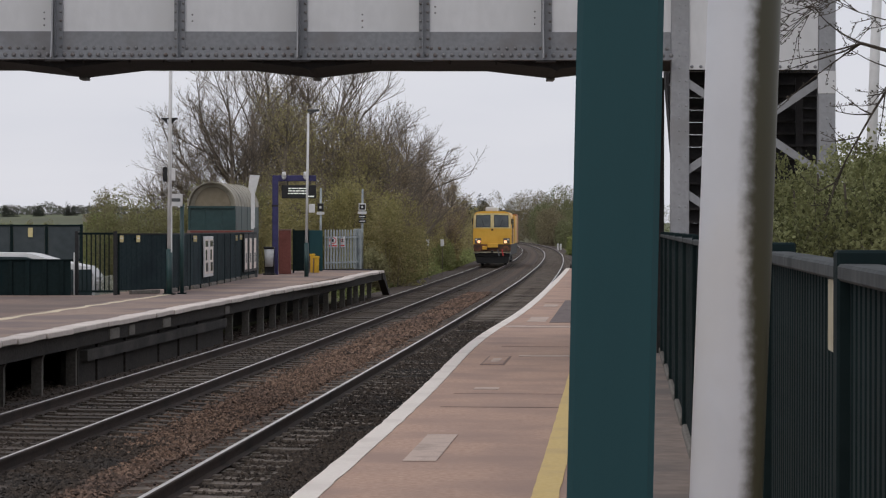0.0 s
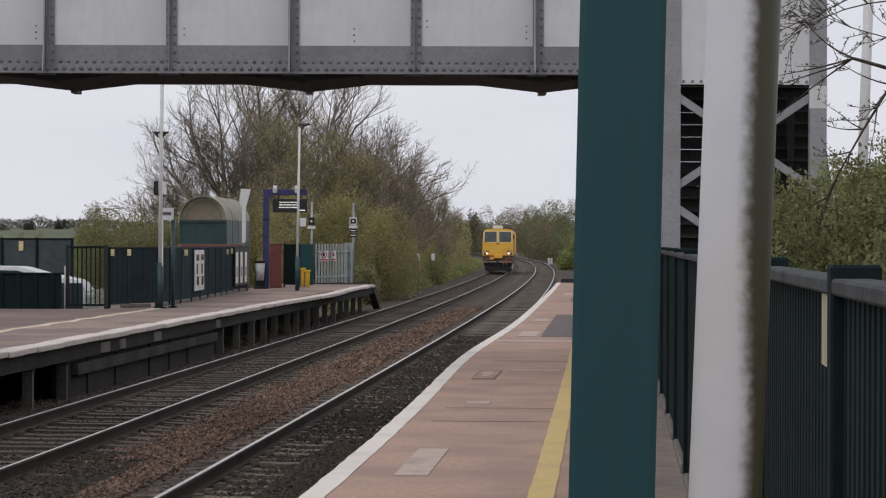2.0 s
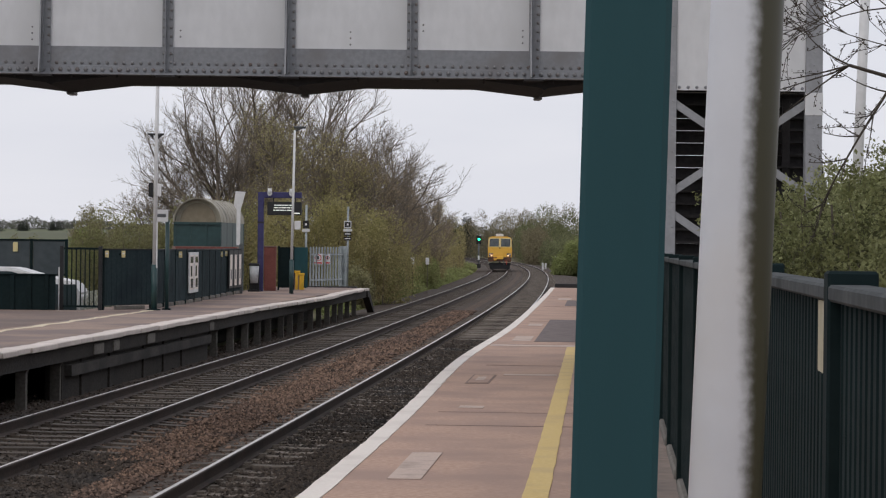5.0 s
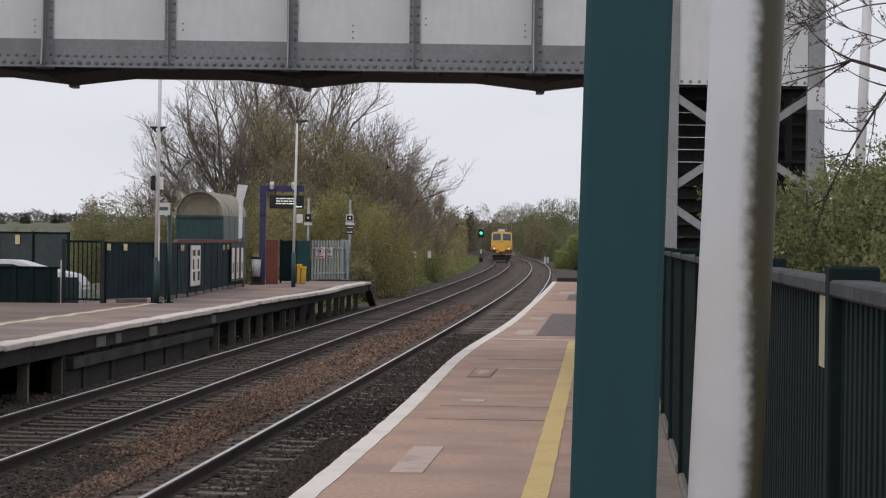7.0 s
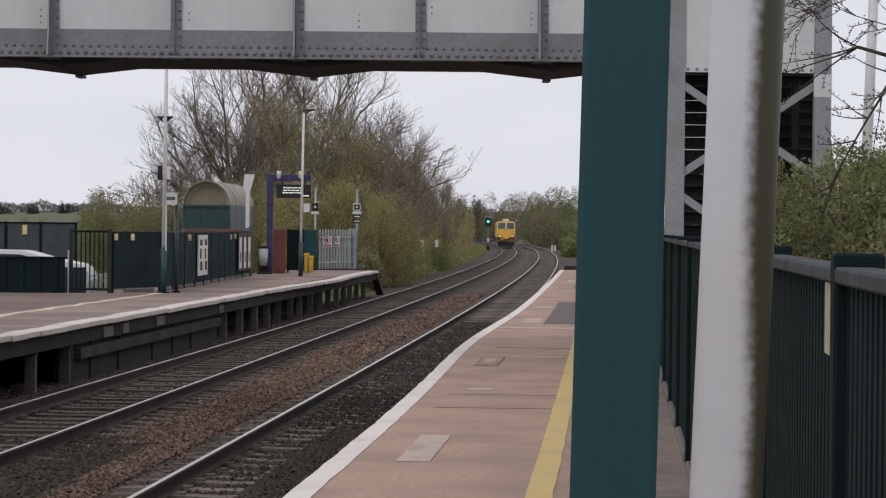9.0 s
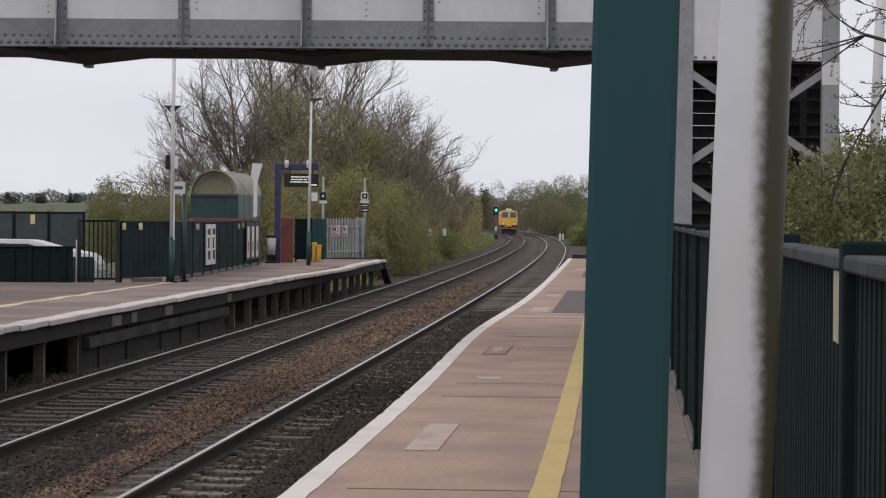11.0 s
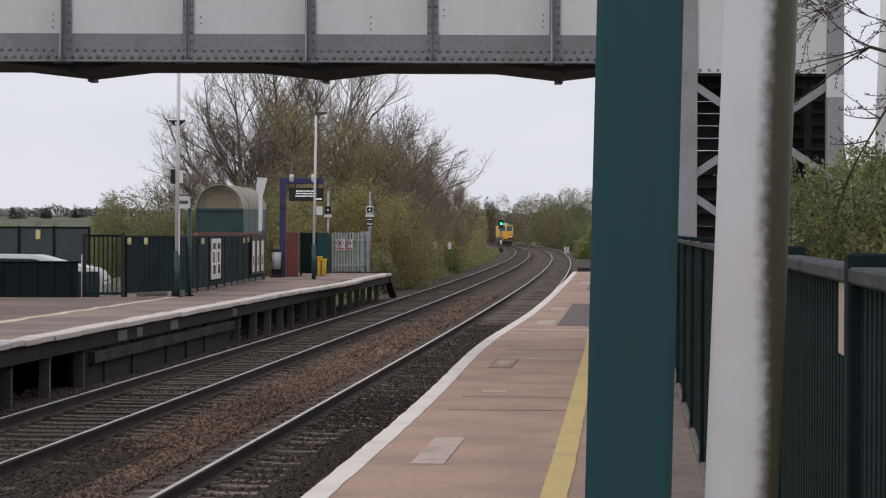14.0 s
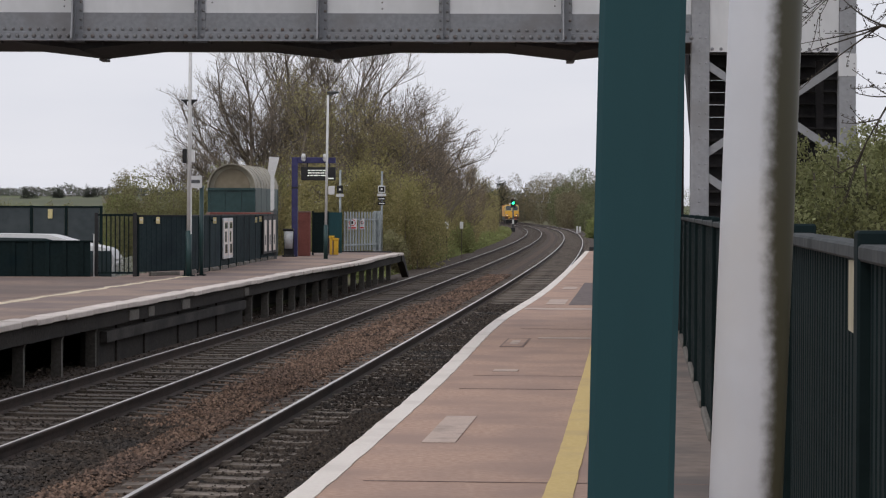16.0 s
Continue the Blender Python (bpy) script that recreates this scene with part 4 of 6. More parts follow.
# ---- trees and bushes ----
def branch_mesh(seed, height, spread, levels=5, kids=(5, 5, 4, 4, 3), up=0.32, trunk_r=None, bare_stem=0.18, thin=0.016):
    """Tapered trunk, limbs and twigs; returns vertices, faces and the twig ends."""
    rng = random.Random(seed)
    V, Fc, tips = [], [], []

    def limb(p0, p1, r0, r1, n):
        q = (p1 - p0).to_track_quat("Z", "Y")
        b = len(V)
        for p, r in ((p0, r0), (p1, r1)):
            for i in range(n):
                a = 2 * math.pi * i / n
                V.append(tuple(p + q @ Vector((r * math.cos(a), r * math.sin(a), 0))))
        for i in range(n):
            Fc.append((b + i, b + (i + 1) % n, b + n + (i + 1) % n, b + n + i))

    def grow(p, d, length, r, lev):
        r = max(r, thin if lev < 5 else thin * 0.7)
        n = 7 if lev == 0 else (5 if lev == 1 else 3)
        segs = 3 if lev < 2 else 2
        pts = [p]
        for k in range(segs):
            d = (d + Vector((rng.uniform(-1, 1), rng.uniform(-1, 1), rng.uniform(-0.6, 0.9))) * (0.10 + 0.02 * lev)).normalized()
            p2 = pts[-1] + d * length / segs
            limb(pts[-1], p2, r * (1 - 0.6 * k / segs), r * (1 - 0.6 * (k + 1) / segs), n)
            pts.append(p2)
        if lev >= levels - 1:
            tips.append((pts[-1], d))
            return
        for j in range(kids[lev]):
            f = (bare_stem if lev == 0 else 0.2) + (1 - (bare_stem if lev == 0 else 0.2)) * (j + rng.random()) / kids[lev]
            x = f * segs
            i = min(int(x), segs - 1)
            q = pts[i].lerp(pts[i + 1], x - i)
            a = rng.uniform(0, 6.28)
            side = Vector((math.cos(a), math.sin(a), 0))
            side = (side - d * side.dot(d)).normalized()
            e = (d * rng.uniform(0.45, 0.85) + side * spread * rng.uniform(0.45, 0.9) + Vector((0, 0, up))).normalized()
            grow(q, e, length * rng.uniform(0.42, 0.66) * (1.12 - 0.35 * f), r * 0.5, lev + 1)
        grow(pts[-1], d, length * 0.5, r * 0.4, lev + 1)

    grow(Vector((0, 0, 0)), Vector((0, 0, 1)), height * 0.62, trunk_r or height * 0.018, 0)
    top = max(v[2] for v in V)
    k = height / top
    return [(x * k, y * k, z * k) for x, y, z in V], Fc, [(p * k, d) for p, d in tips]


def fan_mesh(seed, height, kids=(9, 7, 6, 4, 3), thin=0.0105, wide=1.15):
    """A short trunk whose limbs fan out into a dome of fine twigs."""
    rng = random.Random(seed)
    V, Fc, tips = [], [], []

    def limb(p0, p1, r0, r1, n):
        q = (p1 - p0).to_track_quat("Z", "Y")
        b = len(V)
        for p, r in ((p0, r0), (p1, r1)):
            for i in range(n):
                a = 2 * math.pi * i / n
                V.append(tuple(p + q @ Vector((r * math.cos(a), r * math.sin(a), 0))))
        for i in range(n):
            Fc.append((b + i, b + (i + 1) % n, b + n + (i + 1) % n, b + n + i))

    def grow(p, d, length, r, lev):
        r = max(r, thin if lev < 4 else thin * 0.75)
        segs = 4 if lev < 2 else (3 if lev == 2 else 2)
        n = 7 if lev == 0 else (5 if lev == 1 else 3)
        pts, dirs = [p], [d]
        for k in range(segs):
            d = (d + Vector((rng.uniform(-1, 1), rng.uniform(-1, 1), rng.uniform(-0.5, 0.9))) * 0.09).normalized()
            pts.append(pts[-1] + d * length / segs)
            dirs.append(d)
            limb(pts[-2], pts[-1], r * (1 - 0.7 * k / segs), r * (1 - 0.7 * (k + 1) / segs), n)
        if lev >= 5:
            tips.append((pts[-1], d))
            return
        for j in range(kids[min(lev, 4)]):
            if lev == 0:
                f, spread = rng.uniform(0.4, 1.0), 0.12 + wide * (j + rng.random()) / kids[0]
            else:
                f, spread = 0.15 + 0.85 * (j + rng.random()) / kids[min(lev, 4)], rng.uniform(0.4, 0.85)
            x = f * segs
            i = min(int(x), segs - 1)
            q = pts[i].lerp(pts[i + 1], x - i)
            a = 2.4 * j + rng.uniform(-0.3, 0.3) if lev == 0 else rng.uniform(0, 6.283)
            side = Vector((math.cos(a), math.sin(a), 0.1))
            side = (side - dirs[i] * side.dot(dirs[i])).normalized()
            e = (dirs[i] * math.cos(spread) + side * math.sin(spread) + Vector((0, 0, 0.12))).normalized()
            ln = height * 0.52 * rng.uniform(0.85, 1.05) * (1.06 - 0.33 * spread) if lev == 0 else length * rng.uniform(0.48, 0.72) * (1.1 - 0.4 * f)
            grow(q, e, ln, r * (0.5 if lev == 0 else 0.42), lev + 1)

    grow(Vector((0, 0, 0)), Vector((0, 0, 1)), height * 0.30, height * 0.02, 0)
    k = height / max(v[2] for v in V)
    return [(x * k, y * k, z * k) for x, y, z in V], Fc, [(p * k, d) for p, d in tips]


def leaf_cloud(seed, centres, per, size, jitter):
    """Small folded leaf sprays round given points."""
    rng = np.random.default_rng(seed)
    c = np.repeat(np.array(centres, float), per, 0)
    n = len(c)
    c = c + rng.normal(0, jitter, (n, 3))
    a = rng.normal(0, 1, (n, 3))
    a /= np.linalg.norm(a, axis=1)[:, None]
    b = np.cross(a, rng.normal(0, 1, (n, 3)))
    b /= np.linalg.norm(b, axis=1)[:, None]
    s = size * rng.uniform(0.5, 1.3, (n, 1))
    up = np.cross(a, b) * s * 0.25
    v = np.stack([c - a * s, c + b * s * 0.6 + up, c + a * s, c - b * s * 0.6 + up], 1).reshape(-1, 3)
    i = np.arange(n)[:, None] * 4
    f = np.concatenate([i + [[0, 1, 2]], i + [[0, 2, 3]]], 0)
    return v, f


def raw_part(name, V, Fc, material, parent, label="", kind=""):
    me = bpy.data.meshes.new(name)
    me.from_pydata([tuple(v) for v in V], [], [tuple(int(q) for q in f) for f in Fc])
    me.materials.append(material)
    ob = new(name, me)
    ob.parent = parent
    return tagged(ob, label, "", "", kind)


def make_tree(name, label, category, seed, height, spread, leaf, per, size, jitter, m, levels=5, kids=(5, 5, 4, 4, 3), bare_stem=0.18, group="", thin=0.016, fan=0.0):
    t = thing(name, label, category, m, group)
    V, Fc, tips = fan_mesh(seed, height, kids=(11, 6, 6, 4, 3) if fan > 1.2 else (9, 7, 6, 4, 3) if height > 10.5 else (8, 6, 5, 4, 3), wide=fan) if fan else branch_mesh(seed, height, spread, levels, kids, bare_stem=bare_stem, thin=thin)
    raw_part("trunk", V, Fc, M_twig, t, "grey-brown trunk and branches")
    if per:
        v, f = leaf_cloud(seed + 50, [tuple(p) for p, d in tips], per, size, jitter)
        raw_part("crown", v, f, leaf, t, "spring leaves and buds")
    return t


def bush_points(seed, n, rx, ry, h, lumps=9):
    rng = np.random.default_rng(seed)
    lx, ly = rng.uniform(-0.75, 0.75, lumps) * rx, rng.uniform(-0.75, 0.75, lumps) * ry
    lh = h * rng.uniform(0.55, 1.0, lumps)
    lr = rng.uniform(0.28, 0.5, lumps)
    k = rng.integers(0, lumps, n)
    u = rng.normal(0, 1, (n, 3))
    u /= np.linalg.norm(u, axis=1)[:, None]
    rad = rng.uniform(0.45, 1.0, n) ** 0.5
    x = lx[k] + u[:, 0] * rad * lr[k] * rx
    y = ly[k] + u[:, 1] * rad * lr[k] * ry
    z = lh[k] * (0.5 + 0.5 * u[:, 2] * rad)
    return np.stack([x, y, np.maximum(z, 0.05)], 1)


def make_bush(name, label, category, seed, rx, ry, h, leaf, n, size, m, stems=26, group=""):
    t = thing(name, label, category, m, group)
    p = bush_points(seed, n, rx, ry, h)
    v, f = leaf_cloud(seed, p, 3, size, size * 1.6)
    raw_part("foliage", v, f, leaf, t, "many small leaves")
    rng = random.Random(seed)
    bm = bmesh.new()
    for i in range(stems):
        q = p[rng.randrange(len(p))]
        b0 = Vector((q[0] * 0.85, q[1] * 0.95, -0.2))
        mid = Vector((q[0] * 0.93, q[1] * 0.97, q[2] * 0.55))
        tube(bm, b0, mid, 0.03, 0.02, 4, False)
        tube(bm, mid, Vector(q) + Vector((0, 0, 0.25)), 0.02, 0.006, 4, False)
    part("stem_mass", bm, M_twig, t, kind="stuff")
    return t


# bare and budding trees behind the far platform: x, y, height, spread, kind, seed
TREES = [
    (-10.6, 131, 11.6, 1.3, "bare", 12), (-6.9, 134, 12.3, 1.22, "bare", 2), (-10.0, 134, 12.6, 1.1, "bare", 20), (-4.4, 132, 9.9, 0.95, "bare", 4),
    (-6.9, 117, 8.4, 1.0, "olive", 3), (-2.8, 137, 8.9, 0.9, "bare", 5), (-1.5, 152, 7.7, 0.9, "bare", 6), (-13.6, 133, 7.0, 1.0, "bare", 15), (-5.2, 121, 8.2, 1.0, "olive", 13),
    (-0.4, 172, 6.7, 0.85, "brown", 7), (1.0, 200, 5.2, 0.8, "olive", 8), (0.9, 186, 5.3, 0.8, "brown", 16), (0.0, 164, 6.4, 0.85, "brown", 17), (-27.6, 205, 5.0, 1.3, "brown", 9), (-4.0, 114, 6.9, 1.0, "olive", 10), (-2.6, 121, 6.4, 1.0, "brown", 11),
]
KINDS = {"bare": (M_leaf_brown, 2, 0.026, 0.035, "tall bare tree with fine brown twigs"), "olive": (M_leaf_olive, 5, 0.042, 0.24, "budding tree with olive spring leaves"),
         "brown": (M_leaf_brown, 5, 0.034, 0.16, "brown budding tree with dense twigs")}
for x, y, h, sp, kind, seed in TREES:
    leaf, per, size, jit, label = KINDS[kind]
    make_tree("tree", label, "tree", seed, h + 1.2, sp, leaf, per, size, jit, pose(x, y, -1.2), kids=(7, 6, 6, 4, 3), fan=sp if kind == "bare" else 0.0, bare_stem=0.12, group="trees beside the line")

BUSHES = [
    (-12.0, 114, 2.6, 2.0, 4.0, "scrub", 21), (-14.2, 118, 2.2, 2.0, 3.7, "scrub", 22), (-15.9, 121, 1.5, 1.8, 2.7, "green", 39), (-4.8, 108, 2.6, 2.0, 4.3, "olive", 23), (-2.6, 112, 2.2, 2.5, 3.9, "olive", 24),
    (-3.3, 124, 1.7, 4.0, 3.6, "olive", 25), (-2.2, 140, 1.7, 6.0, 3.8, "olive", 26), (-1.1, 158, 1.6, 8.0, 3.8, "olive", 27), (-0.2, 182, 1.5, 10.0, 3.8, "olive", 28),
    (1.4, 215, 1.4, 14.0, 3.6, "olive", 29), (2.6, 255, 1.5, 16.0, 3.8, "olive", 30), (-3.2, 104, 0.9, 2.0, 0.9, "scrub", 31), (-6.8, 110, 2.0, 1.8, 3.9, "olive", 32),
    (-9.0, 112, 2.0, 1.8, 3.7, "scrub", 33), (-1.9, 126, 0.7, 6.0, 1.0, "green", 34), (0.1, 162, 0.7, 10.0, 0.9, "green", 35), 
]
M_leaf_scrub = leaf_mat("leaf_scrub", (0.235, 0.23, 0.115), (0.285, 0.275, 0.135), (0.235, 0.205, 0.12))
FIELD_BUSHES = [
    (-34.5, 205, 3.0, 3.0, 2.6, "scrub", 52), (-28.5, 215, 2.6, 3.0, 2.2, "scrub", 53),
    (-22.0, 230, 6.0, 4.0, 1.3, "green", 36), (-33.0, 240, 6.0, 4.0, 1.0, "green", 37), (-44.0, 260, 7.0, 4.0, 1.2, "green", 38),
]
for x, y, rx, ry, h, kind, seed in BUSHES + FIELD_BUSHES:
    make_bush("bush", "dense olive scrub with spring leaves on the bank" if kind != "green" else "fresh green bush beside the line", "bush", seed, rx, ry, h + 1.2,
              {"olive": M_leaf_olive, "scrub": M_leaf_scrub, "green": M_leaf_green}[kind], 7600 if y < 170 else 4500 if x > -20 else 2500, 0.054 if y < 170 else 0.08, pose(x, y, -1.2), group="scrub beside the line")

# woods where the line bends out of sight
WOODS = [(20.5, 420, 6.5, 6, 9.6, "green", 41), (17.0, 450, 5.5, 6, 8.2, "olive", 42), (15.0, 540, 8, 6, 10.0, "olive", 43), (7.9, 560, 2.6, 4, 9.6, "dark", 44), (11.8, 580, 6.0, 5, 8.2, "dusk", 51),
         (25.5, 340, 5.0, 6, 8.2, "olive", 45), (17.9, 330, 2.6, 14, 4.4, "green", 46), (16.9, 275, 2.0, 10, 2.8, "bright", 47), (16.2, 390, 3.4, 14, 5.4, "olive", 48), (14.1, 240, 1.5, 4, 2.4, "bright", 49), (12.9, 238, 0.7, 3, 0.9, "bright", 56), (29, 400, 7, 6, 9.0, "green", 50),
         (22.5, 470, 6.5, 6, 10.6, "olive", 54), (18.8, 410, 4.6, 8, 7.0, "green", 55)]
# wood leaf colours are greyed to carry the haze of distance
M_leaf_wood = leaf_mat("leaf_wood", (0.175, 0.19, 0.095), (0.215, 0.23, 0.115), (0.165, 0.16, 0.09))
M_leaf_wood_brown = leaf_mat("leaf_wood_brown", (0.215, 0.19, 0.115), (0.25, 0.22, 0.13), (0.20, 0.17, 0.11))
M_leaf_dusk = leaf_mat("leaf_dusk", (0.085, 0.085, 0.06), (0.105, 0.105, 0.075), (0.085, 0.078, 0.062))
M_leaf_dark = leaf_mat("leaf_dark", (0.028, 0.036, 0.024), (0.04, 0.05, 0.03), (0.03, 0.034, 0.026))
for x, y, rx, ry, h, kind, seed in WOODS:
    make_bush("tree", "leafy spring tree at the bend of the line" if kind != "dark" else "dark evergreen tree far along the line", "tree", seed, rx, ry, h + 1.2,
              {"green": M_leaf_wood, "olive": M_leaf_wood_brown, "dark": M_leaf_dark, "bright": M_leaf_green, "dusk": M_leaf_dusk}[kind], 5200, 0.12, pose(x, y, -1.2), group="woods at the bend")


# haze over the farthest trees is mixed into this leaf colour
M_leaf_haze = leaf_mat("leaf_haze", (0.115, 0.125, 0.095), (0.145, 0.15, 0.112), (0.135, 0.128, 0.11))
M_leaf_far_dark = leaf_mat("leaf_far_dark", (0.05, 0.058, 0.045), (0.065, 0.072, 0.055), (0.05, 0.054, 0.045))
M_far_field = mat("far_field", (0.115, 0.135, 0.062), (0.145, 0.165, 0.08), 0.95, fine=0.25, coarse=0.03, bump=0, c3=(0.10, 0.105, 0.065), wear=0.52, stretch=(1, 0.3, 1))


def make_weeds():
    rng = np.random.default_rng(15)
    n = 9000
    s = rng.uniform(86, 330, n)
    o = -4.55 - rng.exponential(0.6, n)
    h = np.interp(s, LINE_S, LINE_H)
    c = np.stack([np.interp(s, LINE_S, LINE_X) + o * np.cos(h), np.interp(s, LINE_S, LINE_Y) - o * np.sin(h), -1.15 + rng.uniform(0, 0.3, n) + 0.25 * np.minimum(-4.55 - o, 1.5)], 1)
    v, f = leaf_cloud(16, c, 3, 0.085, 0.1)
    me = bpy.data.meshes.new("weeds")
    me.from_pydata(v.tolist(), [], f.tolist())
    me.materials.append(M_leaf_green)
    tagged(new("weeds", me), "low green weeds along the ballast edge", "weeds", kind="stuff")


make_weeds()


def crest(x):
    """Height of the distant rise."""
    k = min(1.0, max(0.0, (-60 - x) / 40))
    return 3.6 + 2.4 * k + 0.8 * noise.noise((x * 0.02, 0, 0))


def far_woods():
    rng = np.random.default_rng(8)
    n = 17000
    x = rng.uniform(-190, 60, n)
    y = 772 + rng.uniform(0, 18, n)
    lump = np.array([0.9 * noise.noise((q * 0.05, 0, 0)) + 0.8 * max(0, noise.noise((q * 0.16, 5, 0))) + 0.25 * noise.noise((q * 0.7, 2, 0)) for q in x])
    h = np.maximum(0.5, 2.1 + 2.2 * lump + 1.2 * (x > -70))
    base = np.array([crest(q) for q in x])
    v, f = leaf_cloud(3, np.stack([x, y, base - 1.2 + rng.uniform(0, 1, n) * (h + 1.2)], 1), 3, 0.27, 0.25)
    me = bpy.data.meshes.new("far_woods")
    me.from_pydata(v.tolist(), [], f.tolist())
    me.materials.append(M_leaf_haze)
    tagged(new("far_woods", me), "dark line of distant woods on the horizon", "woods", kind="stuff")


far_woods()
for x, y, r, h, seed in ((-119, 745, 2.2, 8.9, 71), (-110.5, 750, 2.3, 9.2, 72), (-127, 740, 3.0, 8.2, 73), (-101, 735, 3.4, 7.2, 74), (-88, 740, 3.0, 7.6, 75)):
    make_bush("tree", "dark round tree on the far field", "tree", seed, r, r, h, M_leaf_far_dark if seed < 74 else M_leaf_haze, 1600, 0.2, pose(x, y, 0.0), stems=3, group="far field trees")
bm = bmesh.new()
ridge = [[bm.verts.new((-320 + 8 * i, y, -2.2 + k * (2.2 + crest(-320 + 8 * i)))) for i in range(56)] for y, k in ((560, 0.0), (700, 0.75), (785, 1.0), (900, 0.0))]
for a, b in zip(ridge, ridge[1:]):
    for i in range(55):
        bm.faces.new((a[i], a[i + 1], b[i + 1], b[i]))
tagged(part("distant_rise", bm, M_far_field, smooth=True), "low grassy rise with woods on the horizon", "hill", kind="structure")


# ---- hedge and branches behind the near fence ----
def make_hedge():
    t = thing("hedge", "green hawthorn hedge behind the steel fence", "hedge", pose(0, 0, 0))
    rng = np.random.default_rng(61)
    # sprays of leaves set along arching shoots, with dark gaps between them
    r2 = random.Random(5)
    pts = []
    bm = bmesh.new()
    for i in range(520):
        b = r2.uniform(12.5, 24.0)
        a = r2.uniform(1.30 + 0.060 * b, 4.6)
        top = 1.86 + 0.36 * (a - 2.4) + 0.30 * noise.noise((a * 1.8, b * 0.7, 0)) + 0.12 * noise.noise((a * 5, b * 3, 2))
        z = top - r2.expovariate(2.0)
        if z < 0.3:
            continue
        q, e = Vector((a, b, z - 0.35)), Vector((r2.uniform(-0.8, 0.5), r2.uniform(-0.8, 0.3), r2.uniform(0.5, 1.3))).normalized()
        ln = r2.uniform(0.28, 0.55)
        for k in range(7):
            e = (e + Vector((r2.uniform(-0.2, 0.2), r2.uniform(-0.2, 0.2), -0.13))).normalized()
            q2 = q + e * ln / 7
            tube(bm, q, q2, 0.0045 - 0.0005 * k, 0.004 - 0.0005 * k, 3, False)
            q = q2
            pts += [tuple(q)] * (4 if k < 3 else 6)
    v, f = leaf_cloud(62, pts, 7, 0.0175, 0.040)
    raw_part("foliage", v, f, M_leaf_hedge, t, "small fresh green leaves")
    # dark leaves fill the inside; their colour stands in for the shade there
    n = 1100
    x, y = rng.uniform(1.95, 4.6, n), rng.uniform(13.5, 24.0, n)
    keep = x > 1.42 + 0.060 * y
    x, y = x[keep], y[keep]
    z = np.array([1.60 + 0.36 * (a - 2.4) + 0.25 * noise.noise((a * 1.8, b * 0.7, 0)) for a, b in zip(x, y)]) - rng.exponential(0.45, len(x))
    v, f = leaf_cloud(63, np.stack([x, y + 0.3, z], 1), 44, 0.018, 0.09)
    raw_part("inner_foliage", v, f, M_leaf_shaded, t, "inner hedge leaves, shade put into their dark colour")
    for i in range(70):
        a, b = r2.uniform(2.7, 4.6), r2.uniform(13, 23)
        tube(bm, (a, b, -0.5), (a + r2.uniform(-0.3, 0.3), b, r2.uniform(1.5, 2.0)), 0.025, 0.008, 5, False)
    part("stem_mass", bm, M_bark, t, kind="stuff")
    make_sapling()


def make_sapling():
    tw = thing("sapling", "bare sapling with thin budding twigs behind the fence", "tree", pose(2.95, 14.5, -0.5))
    rng = random.Random(19)
    bm, buds = bmesh.new(), []
    tube(bm, (0, 0, 0), (-0.06, 0, 2.2), 0.05, 0.036, 8)
    tube(bm, (-0.06, 0, 2.2), (0.02, 0, 5.2), 0.036, 0.012, 8)

    def shoot(p, d, length, r, lev, droop):
        n = 8 if lev == 0 else 5
        bend = Vector((rng.uniform(-0.05, 0.05), rng.uniform(-0.05, 0.05), rng.uniform(-0.02, 0.09) if lev else 0.0))
        for k in range(n):
            d = (d + bend + Vector((rng.uniform(-1, 1) * 0.08, rng.uniform(-1, 1) * 0.08, rng.uniform(-1, 1) * 0.08 - droop))).normalized()
            q = p + d * length / n
            tube(bm, p, q, max(0.002, r * (1 - 0.7 * k / n)), max(0.002, r * (1 - 0.7 * (k + 1) / n)), 6 if lev == 0 else 4, False)
            p = q
            if lev >= 1:
                buds.append(tuple(p + Vector((rng.uniform(-0.012, 0.012), 0, 0.009))))
            for j in range(0 if lev == 2 or k == 0 else 2 if lev == 0 else int(rng.random() < 0.4)):
                e = (d * 0.7 + Vector((rng.uniform(-0.4, 0.2), rng.uniform(-0.5, 0.5), rng.choice((-0.8, 0.6, 0.9)) * rng.uniform(0.5, 1.1)))).normalized()
                shoot(p, e, rng.uniform(0.10, 0.34) * (1.0 if lev == 0 else 0.6), max(0.003, r * 0.4), lev + 1, 0.0)

    knee = Vector((-0.52, 0.0, 3.16))
    tube(bm, (-0.02, 0, 3.02), knee, 0.014, 0.010, 7, False)
    for dy, dz, ln in ((-0.2, -0.35, 0.5), (0.1, -0.5, 0.55), (0.25, -0.62, 0.5), (0.0, 0.35, 0.35)):
        shoot(knee, Vector((-0.85, dy, dz)).normalized(), ln, 0.006, 1, 0.0)
    for z, dx, dz, ln, r, droop in ((3.36, -1.0, -1.05, 1.2, 0.013, -0.03), (3.75, -1.0, -0.4, 1.15, 0.007, 0.01), (3.5, -1.0, 0.1, 1.1, 0.006, 0.03), (4.2, -0.9, -0.45, 1.2, 0.007, 0.02), (4.6, -0.8, -0.1, 1.0, 0.006, 0.05), (3.2, -1.0, 0.25, 0.9, 0.005, 0.0), (3.95, -1.0, -0.15, 1.2, 0.006, 0.02)):
        shoot(Vector((-0.02, 0, z)), Vector((dx, rng.uniform(-0.2, 0.2), dz)).normalized(), ln, r, 0, droop)
    part("trunk", bm, M_bark_dark, tw, "thin dark branches")
    v, f = leaf_cloud(78, buds, 4, 0.0065, 0.004)
    raw_part("bud_mass", v, f, M_bark_dark, tw, "", "stuff")


